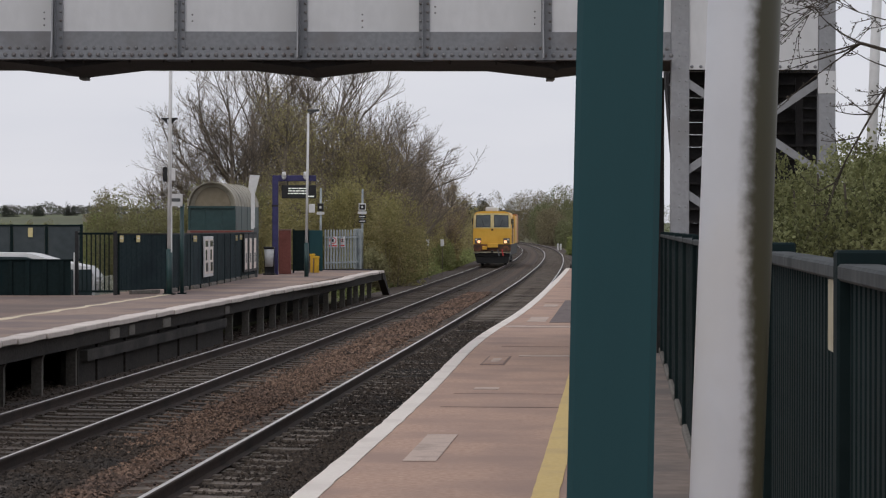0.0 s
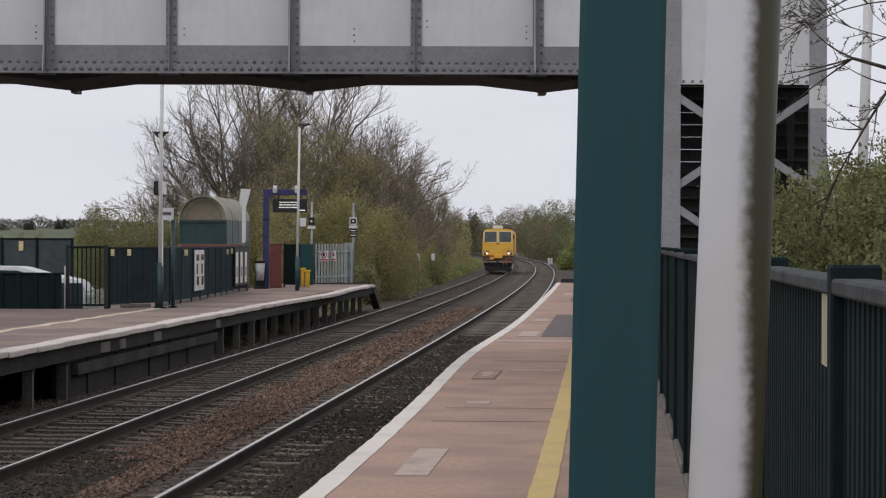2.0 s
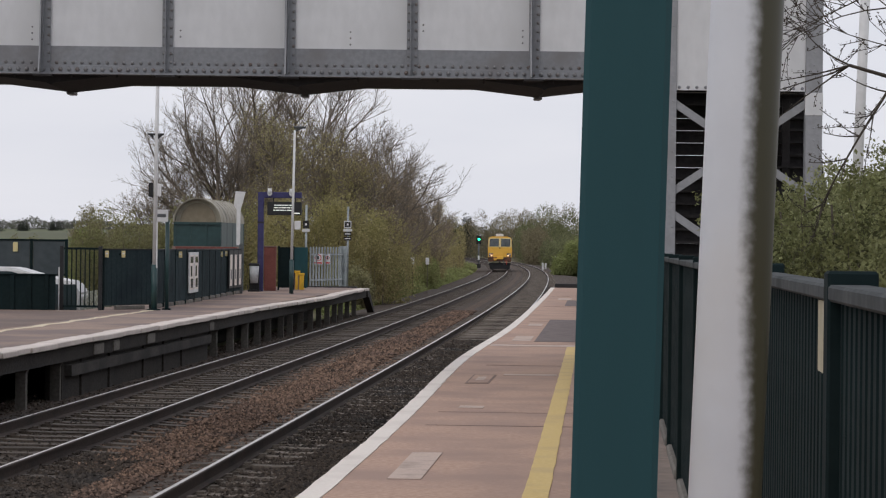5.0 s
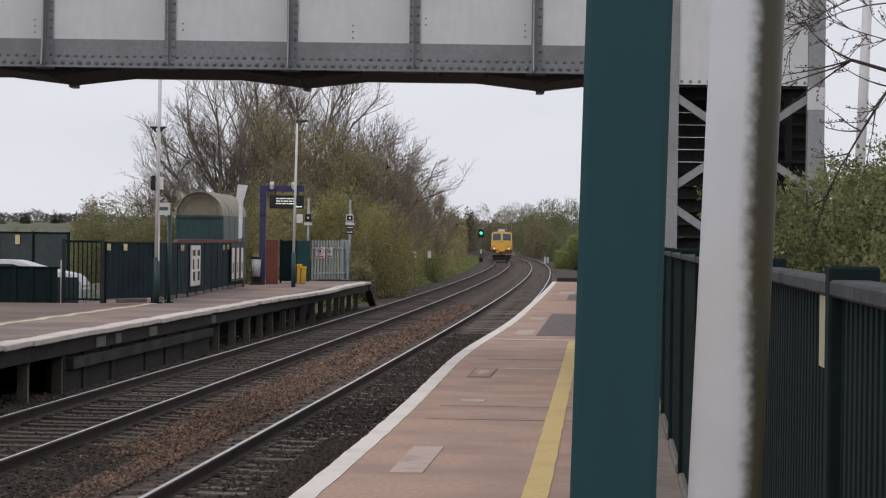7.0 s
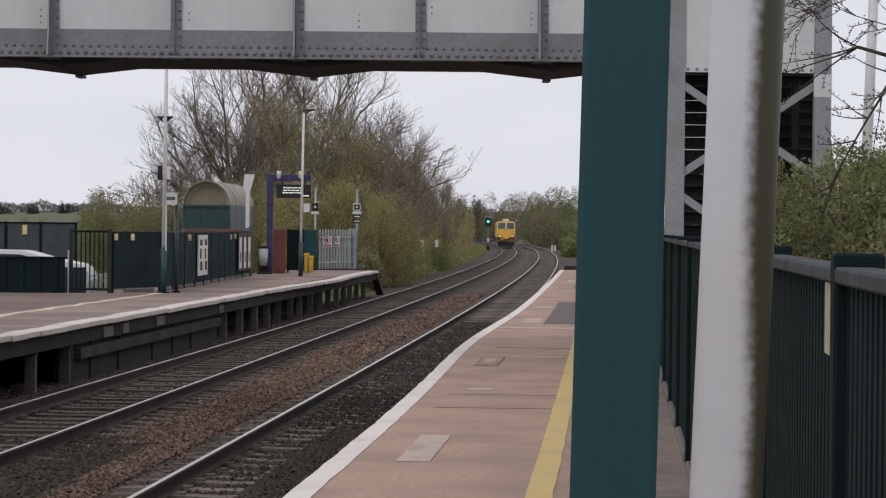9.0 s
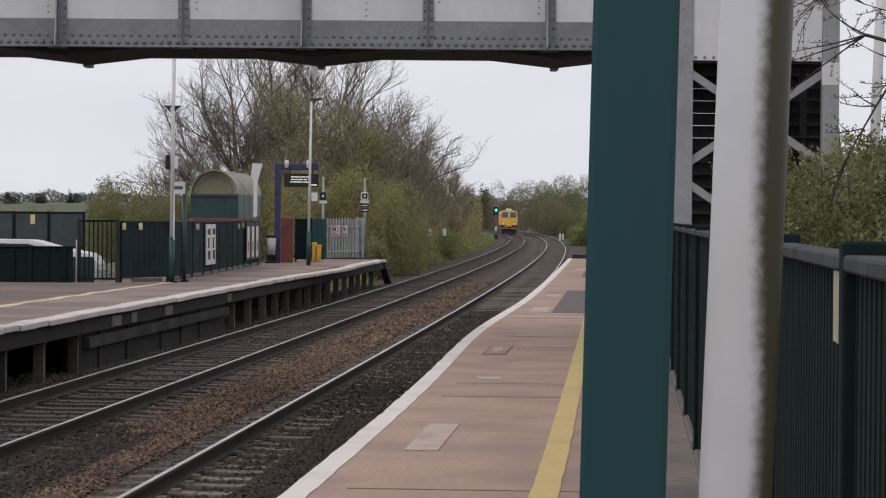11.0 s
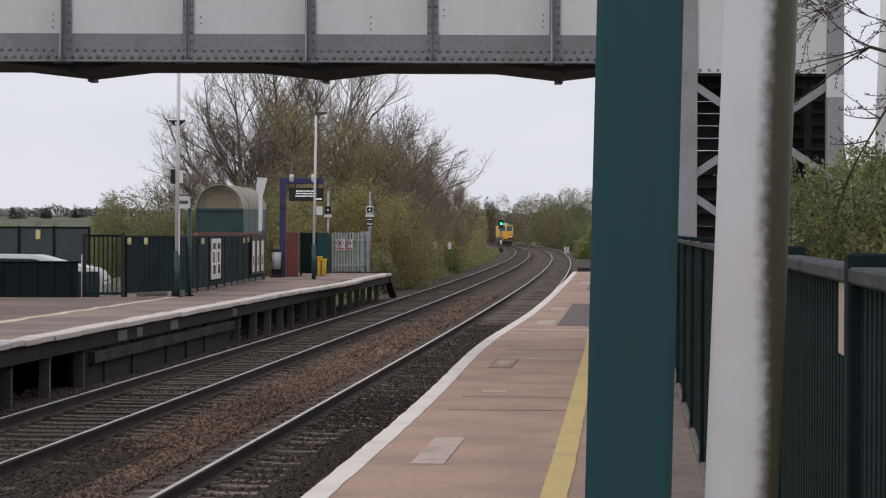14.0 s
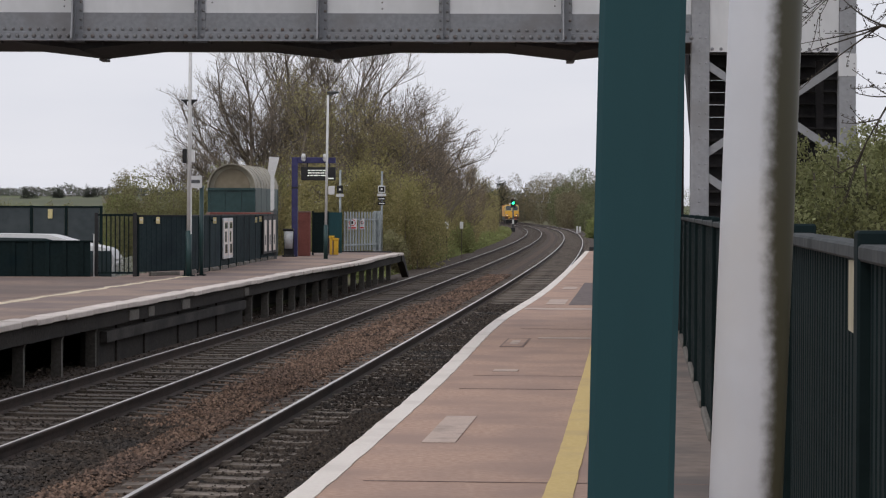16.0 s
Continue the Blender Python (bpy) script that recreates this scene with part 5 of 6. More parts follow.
M_leaf_hedge = leaf_mat("leaf_hedge", (0.19, 0.205, 0.085), (0.37, 0.38, 0.20), (0.155, 0.16, 0.065))
# inner leaves, darkened for the shade within the hedge
M_leaf_shaded = leaf_mat("leaf_inner", (0.075, 0.085, 0.033), (0.11, 0.12, 0.048), (0.065, 0.065, 0.03))
M_bark_dark = mat("dark_bark", (0.055, 0.045, 0.036), (0.085, 0.07, 0.055), 0.95, fine=18, coarse=2, bump=0.2)
make_hedge()


# ---- things on and behind the far platform ----
def run(a, b):
    """Pose at a, with y along the way from a to b; and the length."""
    d = Vector((b[0] - a[0], b[1] - a[1], 0))
    return math.degrees(math.atan2(-d.x, d.y)), d.length


FENCE_LINE = [(-7.60, 59.3), (-6.65, 61.0), (-6.30, 66.0), (-6.20, 72.0), (-6.12, 77.0), (-5.98, 81.0)]


def make_far_fence():
    fe = thing("panel_fence", "dark teal profiled steel fence along the platform back", "fence")
    for a, b in zip(FENCE_LINE, FENCE_LINE[1:]):
        ang, L = run(a, b)
        k = max(1, round(L / 2.0))
        for i in range(k):
            m = pose(a[0], a[1], 0, 0, 0, ang) @ pose(0, L * i / k, 0)
            l = L / k
            pn = part("panel", boxed(-0.02, 0.0, 0.03, l - 0.03, 0.10, 1.42, bevel=0.004), M_fence_faded, fe)
            pn.matrix_basis = m
            rb = bmesh.new()
            n = max(2, int(l / 0.2))
            for q in range(n):
                y = 0.06 + (l - 0.12) * (q + 0.5) / n
                box(rb, 0.0, 0.006, y - 0.05, y + 0.05, 0.12, 1.40)
            part("rib_sheet", rb, M_fence_faded, pn)
            part("post", boxed(-0.06, 0.012, -0.03, 0.03, 0.0, 1.45, bevel=0.004), M_teal_dark, fe).matrix_basis = m
            part("cap_rail", boxed(-0.05, 0.025, 0.035, l - 0.035, 1.42, 1.45), M_black, fe).matrix_basis = m
            part("kerb_block", boxed(-0.06, 0.02, 0.25 * l, 0.85 * l, 0.0, 0.09, bevel=0.01), M_concrete, fe).matrix_basis = m
    for (x, y, z) in ((-7.52, 59.25, 1.32), (-7.20, 59.85, 1.32), (-6.31, 64.6, 1.30), (-6.13, 75.3, 1.28), (-6.10, 76.6, 1.30)):
        nt = thing("notice", "small yellow notice plate on the fence", "notice", pose(x, y - 0.03, z, 0, 0, 0), group="yellow notices")
        part("plate", boxed(-0.045, 0.045, -0.012, 0.0, -0.08, 0.08, bevel=0.003), M_cream, nt)
        part("mark", boxed(-0.03, 0.03, -0.015, -0.011, 0.0, 0.03), M_white_paint, nt)
        part("bracket", boxed(-0.13, 0.01, -0.002, 0.07, -0.02, 0.02), M_teal_dark, nt)


def make_posters():
    ang, L = run((-6.30, 66.0), (-6.20, 72.0))
    for y0, w in ((0.2, 1.05), (1.35, 1.05)):
        po = thing("poster_frame", "white framed information poster on the fence", "poster", pose(-6.27, 66.0, 0, 0, 0, ang) @ pose(0, y0, 0), group="posters on the fence")
        part("frame", boxed(0.0, 0.04, 0.0, w, 0.28, 1.36, bevel=0.006), M_white_paint, po)
        part("sheet", boxed(0.041, 0.046, 0.07, w - 0.07, 0.36, 1.28), M_white_line, po)
        for z0, z1, y1, y2 in ((1.08, 1.24, 0.2, 0.85), (0.72, 1.0, 0.25, 0.6), (0.42, 0.66, 0.3, 0.8)):
            part("print_block", boxed(0.046, 0.049, y1, y2, z0, z1), M_glass_dark, po)
    ang, L = run((-6.12, 77.0), (-5.98, 81.0))
    for i in range(3):
        po = thing("timetable_case", "dark framed timetable case with white sheets", "poster", pose(-6.09, 77.0, 0, 0, 0, ang) @ pose(0, 0.15 + 1.25 * i, 0), group="timetable cases")
        part("frame", boxed(0.0, 0.05, 0.0, 1.15, 0.22, 1.40, bevel=0.006), M_black, po)
        part("sheet", boxed(0.051, 0.056, 0.2, 0.8, 0.30, 1.26), M_white_line, po)
        part("print_block", boxed(0.056, 0.059, 0.35, 0.6, 0.5, 0.8), M_rail_grey, po)


def make_gate():
    ga = thing("steel_gate", "dark green barred steel gate beside the platform", "gate", pose(-8.56, 59.1, 0, 0, 0, 0))
    part("gate_post", boxed(-0.04, 0.04, -0.04, 0.04, 0, 1.50, bevel=0.006), M_black, ga)
    part("gate_post", boxed(0.86, 0.95, -0.04, 0.04, 0, 1.50, bevel=0.006), M_black, ga)
    for z in (0.06, 1.42):
        part("rail", boxed(0.04, 0.86, -0.02, 0.02, z, z + 0.05), M_teal_dark, ga)
    for i in range(7):
        part("bar", boxed(0.115 + 0.105 * i, 0.143 + 0.105 * i, -0.012, 0.012, 0.1, 1.44), M_teal_dark, ga)
    part("white_edge", boxed(-0.075, -0.045, -0.02, 0.02, 0.0, 1.0), M_white_paint, ga)
    wa = thing("low_wall", "dark profiled steel wall at the platform back", "wall", pose(-12.6, 58.7, 0))
    part("wall_sheet", boxed(0, 3.95, 0, 0.05, 0, 0.82), M_teal_dark, wa)
    for i in range(10):
        part("rib", boxed(0.1 + 0.4 * i, 0.2 + 0.4 * i, -0.035, 0.0, 0.0, 0.82, bevel=0.006), M_teal_dark, wa)
    part("coping", boxed(-0.02, 3.97, -0.05, 0.06, 0.82, 0.85, bevel=0.006), M_teal_dark, wa)
    sc = thing("glazed_screen", "grey glazed screen fence behind the low wall", "screen", pose(-14.3, 72.0, -0.62))
    for i in range(4):
        part("pane", boxed(0.05 + 1.0 * i, 0.95 + 1.0 * i, 0.0, 0.03, 1.3, 2.24), M_screen, sc, "grey translucent panel")
        part("post", boxed(-0.04 + 1.0 * i, 0.04 + 1.0 * i, -0.03, 0.05, 0, 2.3, bevel=0.006), M_teal_dark, sc)
    part("post", boxed(3.96, 4.04, -0.03, 0.05, 0, 2.3, bevel=0.006), M_teal_dark, sc)
    part("top_rail", boxed(-0.04, 4.04, -0.02, 0.04, 2.24, 2.29), M_teal_dark, sc)
    part("bottom_rail", boxed(-0.04, 4.04, -0.02, 0.04, 1.24, 1.30), M_teal_dark, sc)
    part("notice", boxed(2.48, 2.61, -0.05, -0.002, 1.93, 2.2), M_cream, sc, "yellow notice plate")
    car = thing("parked_car", "white parked car behind the platform wall", "car", pose(-11.0, 66.0, -0.66, 0, 0, 0))
    body = bmesh.new()
    prism(body, [(-2.1, 0.3), (2.0, 0.3), (2.08, 0.9), (1.85, 1.22), (1.0, 1.38), (0.3, 1.58), (-1.5, 1.60), (-2.05, 1.25), (-2.15, 0.8)], -0.85, 0.85)
    bmesh.ops.bevel(body, geom=body.edges[:], offset=0.06, segments=2, affect="EDGES")
    part("body", body, M_white_paint, car, smooth=False)
    part("side_glass", prism(bmesh.new(), [(-1.45, 1.05), (1.35, 1.05), (0.95, 1.28), (0.25, 1.48), (-1.3, 1.50)], -0.87, -0.84), M_glass_dark, car)
    # dark sheet laid over the body side in place of its shade
    part("lower_side", boxed(-2.08, 1.96, -0.885, -0.855, 0.34, 1.16, bevel=0.01), M_glass_dark, car, "dark sheet for the shaded lower body side")
    for x in (-1.35, 1.3):
        w = part("wheel", tube(bmesh.new(), (x, -0.90, 0.31), (x, -0.68, 0.31), 0.31, n=18), M_black, car)
        part("rim", tube(bmesh.new(), (x, -0.91, 0.31), (x, -0.89, 0.31), 0.19, n=14), M_galv, w)
    copy_thing(car, pose(-15.6, 66.3, -0.66))
    make_bush("blossom_shrub", "pale blossoming shrub behind the barred gate", "bush", 90, 0.55, 0.8, 1.15, M_blossom, 1500, 0.03, pose(-8.05, 62.5, -0.62), stems=10)


M_screen = mat("grey_screen", (0.036, 0.047, 0.053), (0.05, 0.062, 0.068), 0.55, fine=5, coarse=1.5, bump=0.02, c3=(0.06, 0.072, 0.078))
M_blossom = leaf_mat("blossom", (0.36, 0.36, 0.31), (0.48, 0.48, 0.44), (0.22, 0.25, 0.16))


def make_shelter():
    sh = thing("waiting_shelter", "barrel-roofed waiting shelter with teal walls", "shelter", pose(-7.65, 84.0, -0.62, 0, 0, -4.0))
    R, zs = 0.80, 2.93
    n = 18

    def barrel(y0, y1, r0, r1):
        bm = bmesh.new()
        rings = []
        for y in (y0, y1):
            for r in (r0, r1):
                rings.append([bm.verts.new((-r * math.cos(math.pi * i / n), y, zs + r * math.sin(math.pi * i / n))) for i in range(n + 1)])
        a, b, c, d = rings
        for i in range(n):
            bm.faces.new((a[i], a[i + 1], c[i + 1], c[i]))
            bm.faces.new((b[i], d[i], d[i + 1], b[i + 1]))
            bm.faces.new((a[i], b[i], b[i + 1], a[i + 1]))
            bm.faces.new((c[i], c[i + 1], d[i + 1], d[i]))
        for i in (0, n):
            bm.faces.new((a[i], c[i], d[i], b[i]))
        return bm

    part("roof", barrel(-0.1, 5.4, R - 0.03, R), M_shelter_roof, sh, "weathered olive barrel roof", smooth=False)
    for i in range(9):
        part("roof_rib", barrel(-0.12 + 0.68 * i, -0.06 + 0.68 * i, R - 0.005, R + 0.012), M_shelter_roof, sh)
    gb = bmesh.new()
    pts = [(-(R - 0.04) * math.cos(math.pi * i / n), zs + (R - 0.04) * math.sin(math.pi * i / n)) for i in range(n + 1)]
    prism(gb, [(x * 0.80, zs + (z - zs) * 0.86) for x, z in pts], 0.13, 0.16)
    part("gable", gb, M_shelter_gable, sh, "brown translucent gable sheet")
    part("gable_rim", prism(bmesh.new(), pts, 0.16, 0.20), M_shelter_roof, sh)
    part("eaves_beam", boxed(-R, R, -0.08, 0.04, zs - 0.08, zs), M_shelter_teal, sh)
    for x in (-R + 0.04, -0.25, 0.3, R - 0.04):
        part("post", boxed(x - 0.04, x + 0.04, -0.04, 0.04, 0, zs - 0.08, bevel=0.004), M_shelter_teal, sh)
    for x0, x1 in ((-R + 0.08, -0.29), (-0.21, 0.26), (0.34, R - 0.08)):
        part("wall_panel", boxed(x0, x1, -0.02, 0.02, 0.1, zs - 0.08), M_shelter_teal, sh, "dark teal wall panel")
    for x in (-R, R - 0.05):
        for i in range(4):
            part("side_panel", boxed(x, x + 0.05, 0.1 + 1.3 * i, 1.3 + 1.3 * i, 0.1, zs), M_shelter_teal, sh)
            part("post", boxed(x - 0.01, x + 0.06, 1.3 + 1.3 * i, 1.4 + 1.3 * i, 0, zs, bevel=0.004), M_shelter_teal, sh)
    br = thing("brick_wall", "low red brick wall below the shelter", "wall", pose(-8.35, 82.6, -0.62, 0, 0, 0))
    base = part("wall_core", boxed(0.0, 2.25, 0.02, 0.2, 0, 2.12), M_joint, br)
    first = None
    for r in range(8):
        for c in range(10):
            x = 0.225 * c + (0.11 if r % 2 else 0.0)
            if x > 2.04:
                continue
            if first is None:
                first = part("brick", boxed(0.0, 0.215, 0.0, 0.1, 0.0, 0.065, bevel=0.004), M_brick_red, br)
                first.matrix_basis = pose(x, 0, 1.52 + 0.075 * r)
            else:
                again(first, br, pose(x, 0, 1.52 + 0.075 * r))


M_shelter_gable = mat("gable_sheet", (0.20, 0.165, 0.11), (0.24, 0.20, 0.14), 0.5, fine=5, coarse=1, bump=0.02)
M_shelter_teal = mat("shelter_teal", (0.020, 0.050, 0.050), (0.028, 0.063, 0.063), 0.4, fine=5, coarse=1.2, bump=0.02)


def make_posts():
    a = thing("lamp_post", "tall white lamp post with a teal base and speakers", "lamp post", pose(-6.44, 59.6, 0))
    part("base", tube(bmesh.new(), (0, 0, 0), (0, 0, 1.08), 0.075, n=14), M_shelter_teal, a, "teal base sleeve", smooth=True)
    part("base_plate", boxed(-0.14, 0.14, -0.14, 0.14, 0.0, 0.03, bevel=0.005), M_teal_dark, a)
    part("shaft", tube(bmesh.new(), (0, 0, 1.08), (0.04, 0, 6.4), 0.052, 0.04, n=14), M_white_paint, a, smooth=True)
    part("speaker", boxed(-0.15, -0.05, -0.06, 0.06, 2.68, 3.02, bevel=0.01), M_black, a)
    part("control_box", boxed(0.05, 0.14, -0.05, 0.05, 2.70, 3.0, bevel=0.01), M_white_paint, a)
    part("flood_bracket", boxed(-0.18, 0.2, -0.03, 0.03, 4.15, 4.19), M_black, a)
    part("flood_lamp", prism(bmesh.new(), [(-0.2, 4.19), (-0.05, 4.19), (-0.05, 4.05)], -0.05, 0.05), M_black, a)
    part("flood_lamp", prism(bmesh.new(), [(0.06, 4.05), (0.06, 4.19), (0.2, 4.19)], -0.05, 0.05), M_black, a)
    part("conduit", tube(bmesh.new(), (0.06, -0.06, 1.0), (0.06, -0.06, 2.1), 0.018, n=6), M_white_paint, a)
    part("lantern", boxed(-0.1, 0.7, -0.1, 0.1, 6.38, 6.48, bevel=0.03), M_rail_grey, a)
    b = thing("sign_post", "teal post carrying a white station sign", "sign", pose(-6.2, 60.2, 0))
    part("post", tube(bmesh.new(), (0, 0, 0), (0, 0, 2.15), 0.05, n=12), M_shelter_teal, b, smooth=True)
    part("foot", boxed(-0.1, 0.1, -0.1, 0.1, 0, 0.03), M_teal_dark, b)
    s = part("sign_board", boxed(-0.29, 0.02, -0.09, -0.05, 2.1, 2.39, bevel=0.006), M_white_paint, b, "white sign board")
    part("lettering", boxed(-0.25, -0.03, -0.094, -0.089, 2.21, 2.29), M_rail_grey, s)

    c = thing("camera_post", "white square post with a slanted board on top", "post", pose(-5.96, 80.9, 0))
    part("lower_post", boxed(-0.06, 0.06, -0.06, 0.06, 0, 1.6, bevel=0.006), M_rail_grey, c)
    part("upper_post", boxed(-0.15, -0.03, -0.06, 0.06, 1.55, 2.85, bevel=0.01), M_white_paint, c)
    bm = bmesh.new()
    prism(bm, [(-0.24, 2.86), (-0.16, 2.70), (-0.02, 2.70), (0.13, 3.27), (-0.19, 3.29)], -0.04, 0.04)
    part("board", bm, M_white_paint, c, "slanted white board")

    d = thing("display_frame", "purple-blue gantry with a hanging train display", "display", pose(-5.60, 85.0, 0))
    part("post", boxed(-0.1, 0.1, -0.1, 0.1, 0, 3.36, bevel=0.015), M_blue, d)
    part("beam", boxed(-0.1, 1.38, -0.09, 0.09, 3.16, 3.36, bevel=0.015), M_blue, d)
    part("post_collar", boxed(-0.11, 0.11, -0.11, 0.11, 2.3, 2.36), M_black, d)
    sc = part("display", boxed(0.22, 1.38, -0.16, 0.1, 2.58, 3.03, bevel=0.015), M_black, d, "black display panel")
    for i, (x0, x1) in enumerate(((0.45, 1.10), (0.45, 1.14), (0.43, 1.08))):
        cuts = [x0 + (x1 - x0) * f for f in ((0.0, 0.17, 0.42, 0.55, 0.78, 1.0), (0.0, 0.22, 0.36, 0.62, 0.82, 1.0), (0.0, 0.14, 0.33, 0.58, 0.7, 1.0))[i]]
        for a0, a1 in zip(cuts, cuts[1:]):
            part("text_bar", boxed(a0, a1 - 0.022, -0.166, -0.16, 2.90 - 0.085 * i, 2.935 - 0.085 * i), M_text, sc)
    part("text_line", boxed(1.06, 1.32, -0.166, -0.16, 2.63, 2.67), M_text, sc)
    part("hanger", boxed(0.4, 0.44, -0.03, 0.03, 3.0, 3.2), M_black, d)
    part("hanger", boxed(1.15, 1.19, -0.03, 0.03, 3.0, 3.2), M_black, d)
    for x in (0.30, 1.03):
        cm = part("dome_camera", tube(bmesh.new(), (x, -0.14, 3.30), (x, -0.14, 3.48), 0.085, 0.06, n=12), M_white_paint, d, "white dome camera", smooth=True)
        part("dome", tube(bmesh.new(), (x, -0.14, 3.22), (x, -0.14, 3.30), 0.04, 0.08, n=12), M_white_paint, cm, smooth=True)
    e = thing("lamp_post", "slim white lamp post with a teal base", "lamp post", pose(-4.36, 81.5, 0))
    part("base", tube(bmesh.new(), (0, 0, 0), (0, 0, 1.1), 0.07, n=12), M_shelter_teal, e, "teal base sleeve", smooth=True)
    part("shaft", tube(bmesh.new(), (0, 0, 1.1), (0.06, 0, 5.3), 0.045, 0.036, n=12), M_white_paint, e, smooth=True)
    part("arm", tube(bmesh.new(), (0.06, 0, 5.28), (0.32, 0, 5.38), 0.025, n=8), M_rail_grey, e)
    part("lantern", boxed(0.02, 0.42, -0.08, 0.08, 5.36, 5.43, bevel=0.02), M_rail_grey, e)
    part("box_sign", boxed(0.08, 0.28, -0.08, 0.0, 2.08, 2.36, bevel=0.01), M_white_paint, e)
    f = thing("bag_bin", "hooped litter bin with a clear plastic bag", "litter bin", pose(-5.78, 84.6, 0))
    part("stand", boxed(-0.17, 0.17, 0.12, 0.17, 0.0, 0.95, bevel=0.01), M_black, f)
    part("lid", boxed(-0.18, 0.18, -0.18, 0.17, 0.88, 0.95, bevel=0.02), M_black, f)
    part("bag", tube(bmesh.new(), (0, -0.02, 0.28), (0, -0.02, 0.86), 0.13, 0.165, n=16), M_bag, f, "pale plastic bag", smooth=True)
    part("base", boxed(-0.2, 0.2, -0.18, 0.2, 0.0, 0.06, bevel=0.01), M_black, f)
    g = thing("brick_pier", "red-brown panelled pier at the platform back", "pier", pose(-5.36, 86.3, 0))
    part("pier", boxed(-0.2, 0.2, -0.1, 0.4, 0, 1.50, bevel=0.01), M_brick_red, g)
    part("cap", boxed(-0.22, 0.22, -0.12, 0.42, 1.50, 1.54), M_joint, g)
    h = thing("panel_fence", "dark steel fence panels behind the yellow bins", "fence", pose(-5.16, 88.0, 0))
    for i in range(2):
        part("panel", boxed(0.02 + 0.52 * i, 0.5 + 0.52 * i, 0, 0.04, 0.08, 1.50, bevel=0.004), M_teal_dark if i == 0 else M_teal, h)
        part("post", boxed(-0.03 + 0.52 * i, 0.03 + 0.52 * i, -0.03, 0.06, 0, 1.54, bevel=0.004), M_teal_dark, h)
    for x, w, z1 in ((-4.50, 0.17, 0.68), (-4.36, 0.20, 0.60)):
        q = thing("grit_bin", "yellow plastic grit bin with a sloping lid", "grit bin", pose(x, 86.6 if x < -4.5 else 88.2, 0), group="grit bins")
        bm = bmesh.new()
        prism(bm, [(-w / 2 * 0.9, 0.02), (w / 2 * 0.9, 0.02), (w / 2, z1 - 0.08), (-w / 2, z1 - 0.08)], -0.3, 0.3)
        part("tub", bm, M_grit_yellow, q)
        part("lid", boxed(-w / 2 - 0.015, w / 2 + 0.015, -0.32, 0.32, z1 - 0.08, z1, bevel=0.015), M_grit_yellow, q)
        part("dark_strap", boxed(-w / 2 - 0.006, -w / 2 + 0.02, -0.31, -0.3, 0.02, z1 - 0.09), M_joint, q)
    pa = thing("palisade_fence", "grey galvanised palisade fence at the platform end", "fence", pose(-4.35, 93.6, 0, 0, 0, -20.5))
    ang = run((-4.35, 93.6), (-3.19, 96.7))
    pa.matrix_basis = pose(-4.35, 93.6, 0, 0, 0, ang[0])
    for z in (0.25, 1.2):
        part("rail", boxed(0.02, 0.06, 0, ang[1], z, z + 0.06), M_galv, pa)
    pale = None
    for i in range(12):
        y = 0.12 + ang[1] / 12 * i
        if pale is None:
            bm = bmesh.new()
            prism(bm, [(-0.015, 0.05), (0.015, 0.05), (0.015, 1.46), (0.0, 1.52), (-0.015, 1.46)], -0.05, 0.05)
            pale = part("pale", bm, M_galv, pa)
            pale.matrix_basis = pose(0, y, 0)
        else:
            again(pale, pa, pose(0, y, 0))
    part("end_post", boxed(-0.12, 0.12, ang[1] - 0.1, ang[1] + 0.1, 0, 1.55, bevel=0.01), M_galv, pa)
    for x, w in ((-4.05, 0.34), (-3.72, 0.18)):
        ws = thing("warning_sign", "white warning sign with red border on the palisade", "sign", pose(x, 94.25 if x < -4 else 95.1, 0.86), group="warning signs")
        part("plate", boxed(-w / 2, w / 2, 0, 0.02, 0, 0.40, bevel=0.004), M_white_paint, ws)
        ring = bmesh.new()
        tube(ring, (0, -0.002, 0.25), (0, -0.006, 0.25), w * 0.38, n=18)
        rg = part("ring", ring, M_red, ws, "red ring")
        part("disc", tube(bmesh.new(), (0, -0.006, 0.25), (0, -0.010, 0.25), w * 0.29, n=18), M_white_paint, rg)
        part("pictogram", boxed(-w * 0.1, w * 0.1, -0.014, -0.010, 0.19, 0.31), M_black, ws)
        part("red_bar", boxed(-w / 2 + 0.02, w / 2 - 0.02, -0.005, 0.0, 0.03, 0.085), M_red, ws)
    for x, y, zt, w, zs in ((-4.42, 92.3, 3.05, 0.11, 2.22), (-3.07, 98.1, 3.1, 0.14, 2.28)):
        sp = thing("marker_post", "slim grey post with black stop signs", "sign", pose(x, y, 0), group="stop marker posts")
        part("post", tube(bmesh.new(), (0, 0, -0.4 if y > 95 else 0), (0.01, 0, zt), 0.042, n=10), M_galv, sp, smooth=True)
        sg = part("sign_box", boxed(-w, w, -0.09, -0.04, zs - 0.02, zs + 0.26, bevel=0.008), M_black if w < 0.12 else M_white_paint, sp)
        part("sign_face", boxed(-w + 0.03, w - 0.03, -0.096, -0.09, zs + 0.02, zs + 0.22), M_black, sg)
        part("symbol", boxed(-0.035, 0.035, -0.102, -0.096, zs + 0.08, zs + 0.16), M_white_paint, sg)
        part("label_plate", boxed(-w - 0.03, w + 0.03, -0.08, -0.04, zs - 0.15, zs - 0.05), M_white_paint, sp)
        if w > 0.12:
            for z in (zs - 0.32, zs - 0.5):
                lp = part("lower_plate", boxed(-w, w, -0.08, -0.04, z, z + 0.14), M_black, sp)
                part("label_bar", boxed(-w + 0.03, w - 0.03, -0.085, -0.08, z + 0.05, z + 0.09), M_white_paint, lp)


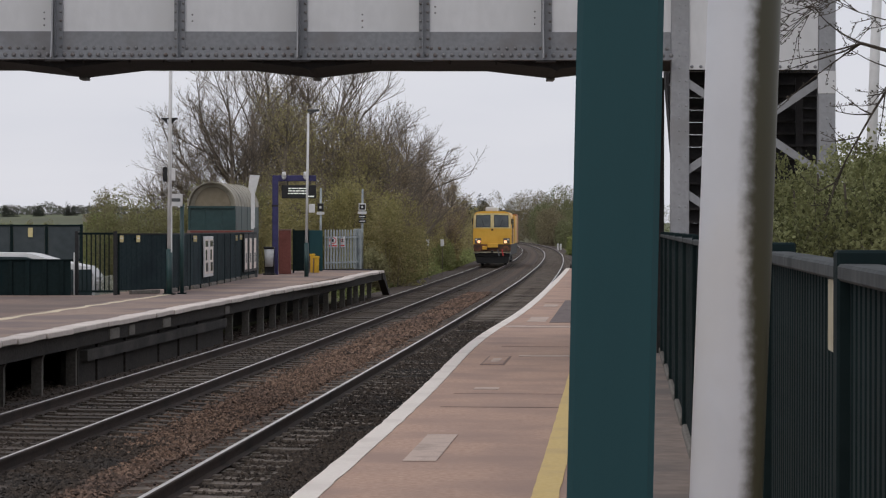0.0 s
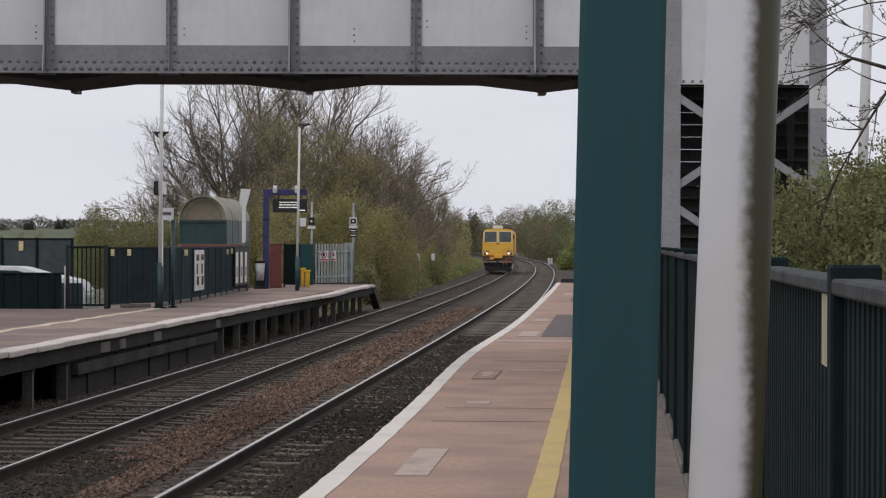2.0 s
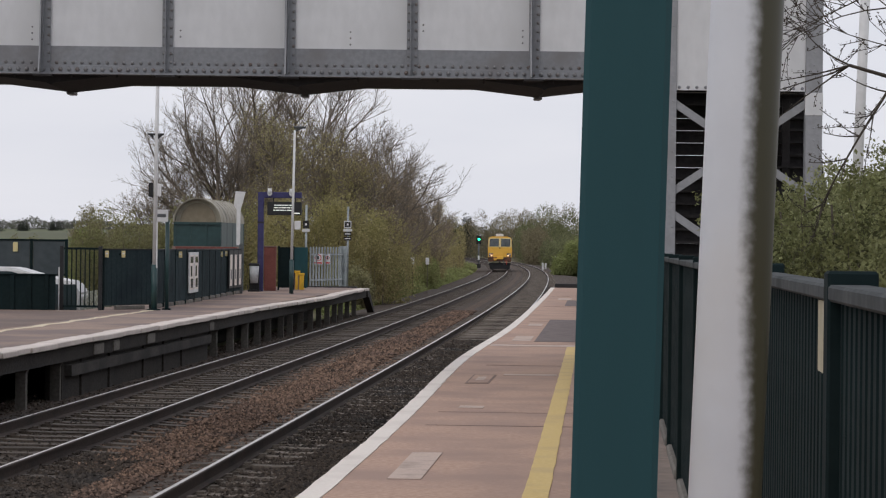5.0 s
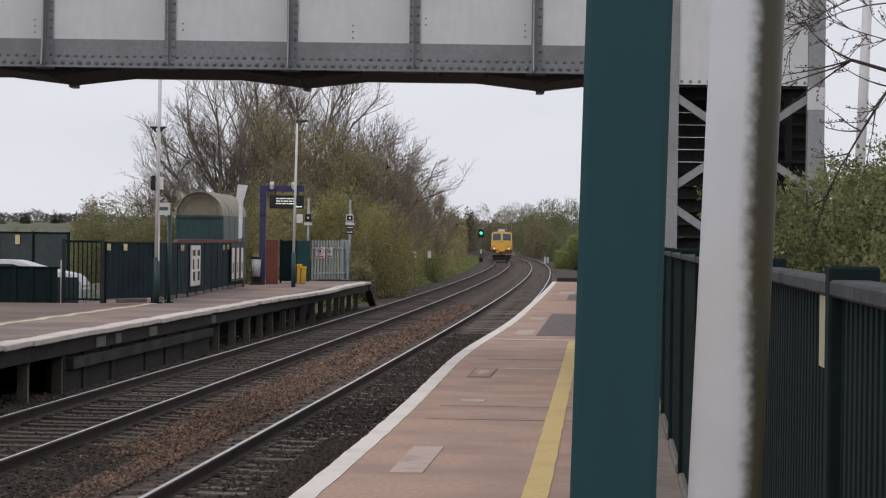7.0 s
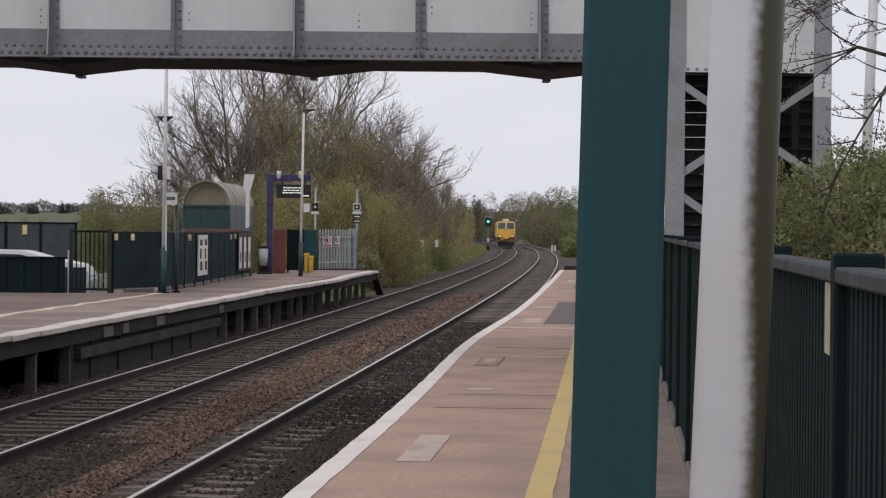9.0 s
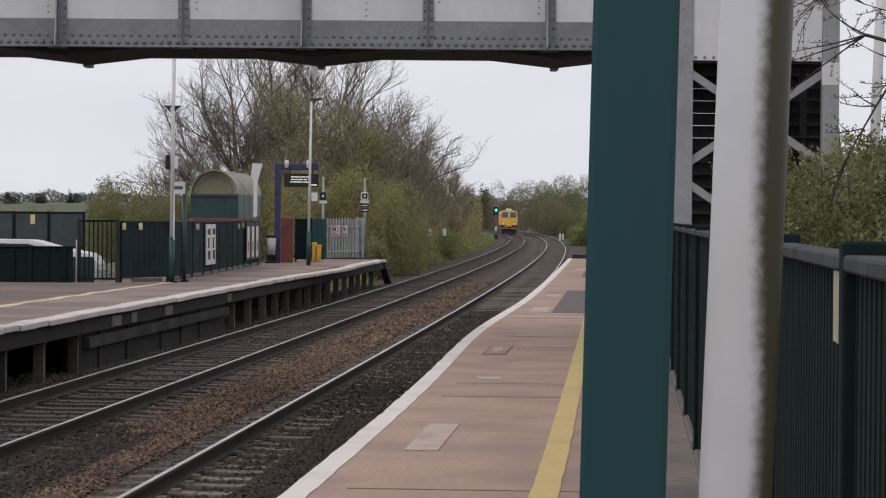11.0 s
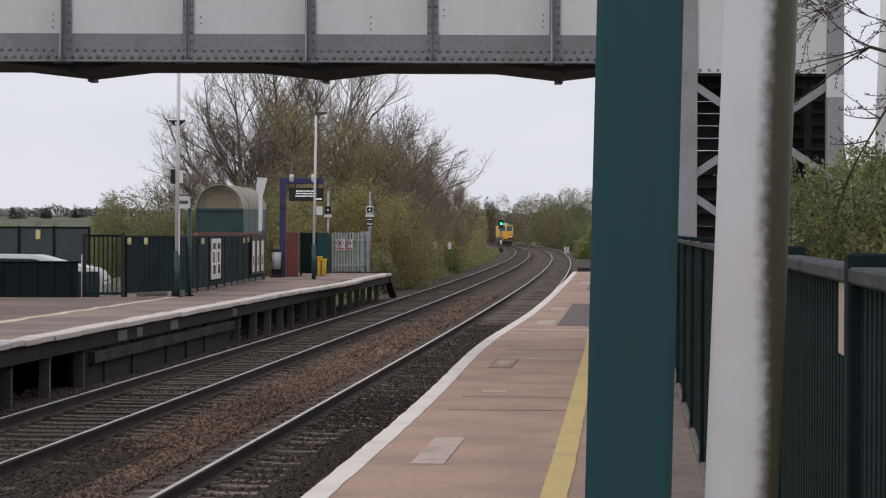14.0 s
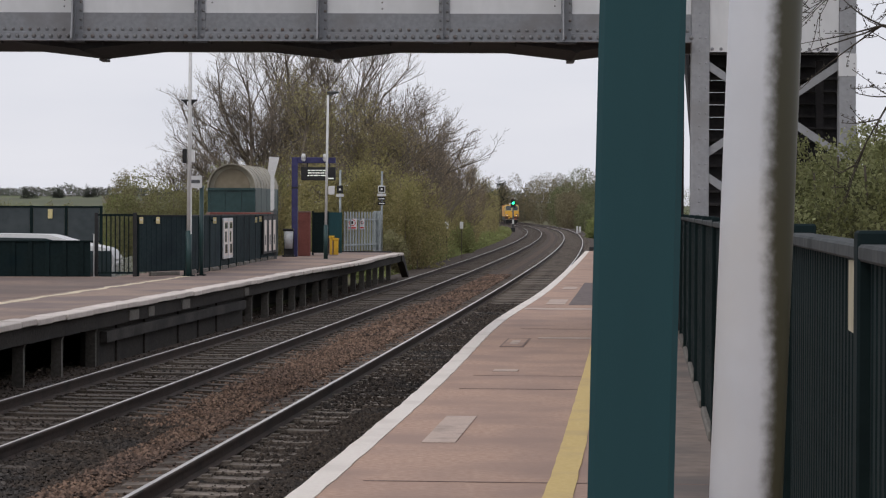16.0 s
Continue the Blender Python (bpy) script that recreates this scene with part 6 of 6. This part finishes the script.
M_bag = mat("plastic_bag", (0.36, 0.37, 0.38), (0.45, 0.46, 0.47), 0.3, fine=9, coarse=4, bump=0.3)


def make_lineside():
    for x, y in ((-0.71, 144.0), (0.07, 144.5)):
        m = thing("line_marker", "small white marker plate on a post in the scrub", "marker", pose(x, y - 12, -1.2), group="line markers")
        part("post", boxed(-0.015, 0.015, -0.015, 0.015, 0, 1.9), M_bark, m)
        part("plate", boxed(-0.09, 0.09, -0.05, -0.03, 1.82, 2.18, bevel=0.01), M_white_paint, m)
    for x, y, w, h in ((12.7, 245, 0.15, 1.85), (13.5, 290, 0.1, 0.9), (14.3, 300, 0.1, 0.8)):
        m = thing("trackside_cabinet", "pale trackside cabinet beside the line", "cabinet", pose(x, y, -1.1), group="trackside cabinets")
        part("cabinet", boxed(-w, w, -0.2, 0.2, 0.1, h, bevel=0.02), M_white_paint, m)
        part("plinth", boxed(-w - 0.05, w + 0.05, -0.25, 0.25, 0, 0.1), M_concrete, m)
        part("door_seam", boxed(-0.01, 0.01, -0.205, -0.2, 0.2, h - 0.1), M_rail_grey, m)
    sg = thing("railway_signal", "colour light signal showing green beside the line", "signal", pose(6.42, 306.0, -1.0))
    part("post", tube(bmesh.new(), (0, 0, 0), (0, 0, 3.2), 0.09, n=10), M_rail_grey, sg, smooth=True)
    hd = part("signal_head", boxed(-0.22, 0.22, -0.15, 0.1, 3.0, 3.85, bevel=0.05), M_black, sg, "black signal head")
    part("green_lamp", tube(bmesh.new(), (0, -0.16, 3.5), (0, -0.22, 3.5), 0.14, n=16), M_green_light, hd, "lit green lamp")
    part("dark_lamp", tube(bmesh.new(), (0, -0.16, 3.15), (0, -0.2, 3.15), 0.1, n=14), M_glass_dark, hd)
    part("backboard", boxed(-0.3, 0.3, 0.1, 0.14, 2.9, 3.95, bevel=0.03), M_black, sg)
    part("plate", boxed(-0.1, 0.1, -0.12, -0.09, 1.0, 1.5), M_white_paint, sg, "white identification plate")
    part("base_box", boxed(-0.25, 0.25, -0.2, 0.2, 0.0, 0.5, bevel=0.02), M_black, sg)
    lp = thing("lamp_post", "tall pale lamp post behind the hedge", "lamp post", pose(6.55, 38.0, -0.5))
    part("shaft", tube(bmesh.new(), (-0.14, 0, 0), (0.12, 0, 8.0), 0.085, 0.07, n=14), M_white_paint, lp, smooth=True)
    part("base", tube(bmesh.new(), (-0.14, 0, 0), (-0.1, 0, 1.2), 0.11, n=14), M_white_paint, lp, smooth=True)


make_far_fence()
make_posters()
make_gate()
make_shelter()
make_posts()
make_lineside()


# ---- motion ----
def motions():
    rows = []
    for i in range(33):
        t = i * 0.5
        y = 158.0 + 19.5 * t - 0.11 * t * t
        rows.append((t, stand(s_of(y), -SPACING / 2, RAIL_Z)))
    walk(train, rows)
    # the bird crosses the gap in the trees, climbs and is gone behind the bridge
    flight = [(0.0, 40.0, 90, 6.0), (5.0, 7.8, 90, 3.6), (6.0, 3.7, 90, 3.7), (6.3, 2.47, 90, 3.65), (6.5, 1.64, 90, 3.57), (6.7, 0.57, 90, 3.65), (6.9, -0.77, 90, 3.88),
              (7.0, -1.48, 90, 4.14), (7.1, -2.41, 90, 4.48), (7.2, -3.2, 90, 4.7), (7.6, -6.0, 90, 6.4), (8.2, -11.0, 90, 10.0), (16.0, -80.0, 90, 60.0)]
    walk(bird, [(t, pose(x, y, z, 25, 12, 172)) for t, x, y, z in flight])


motions()
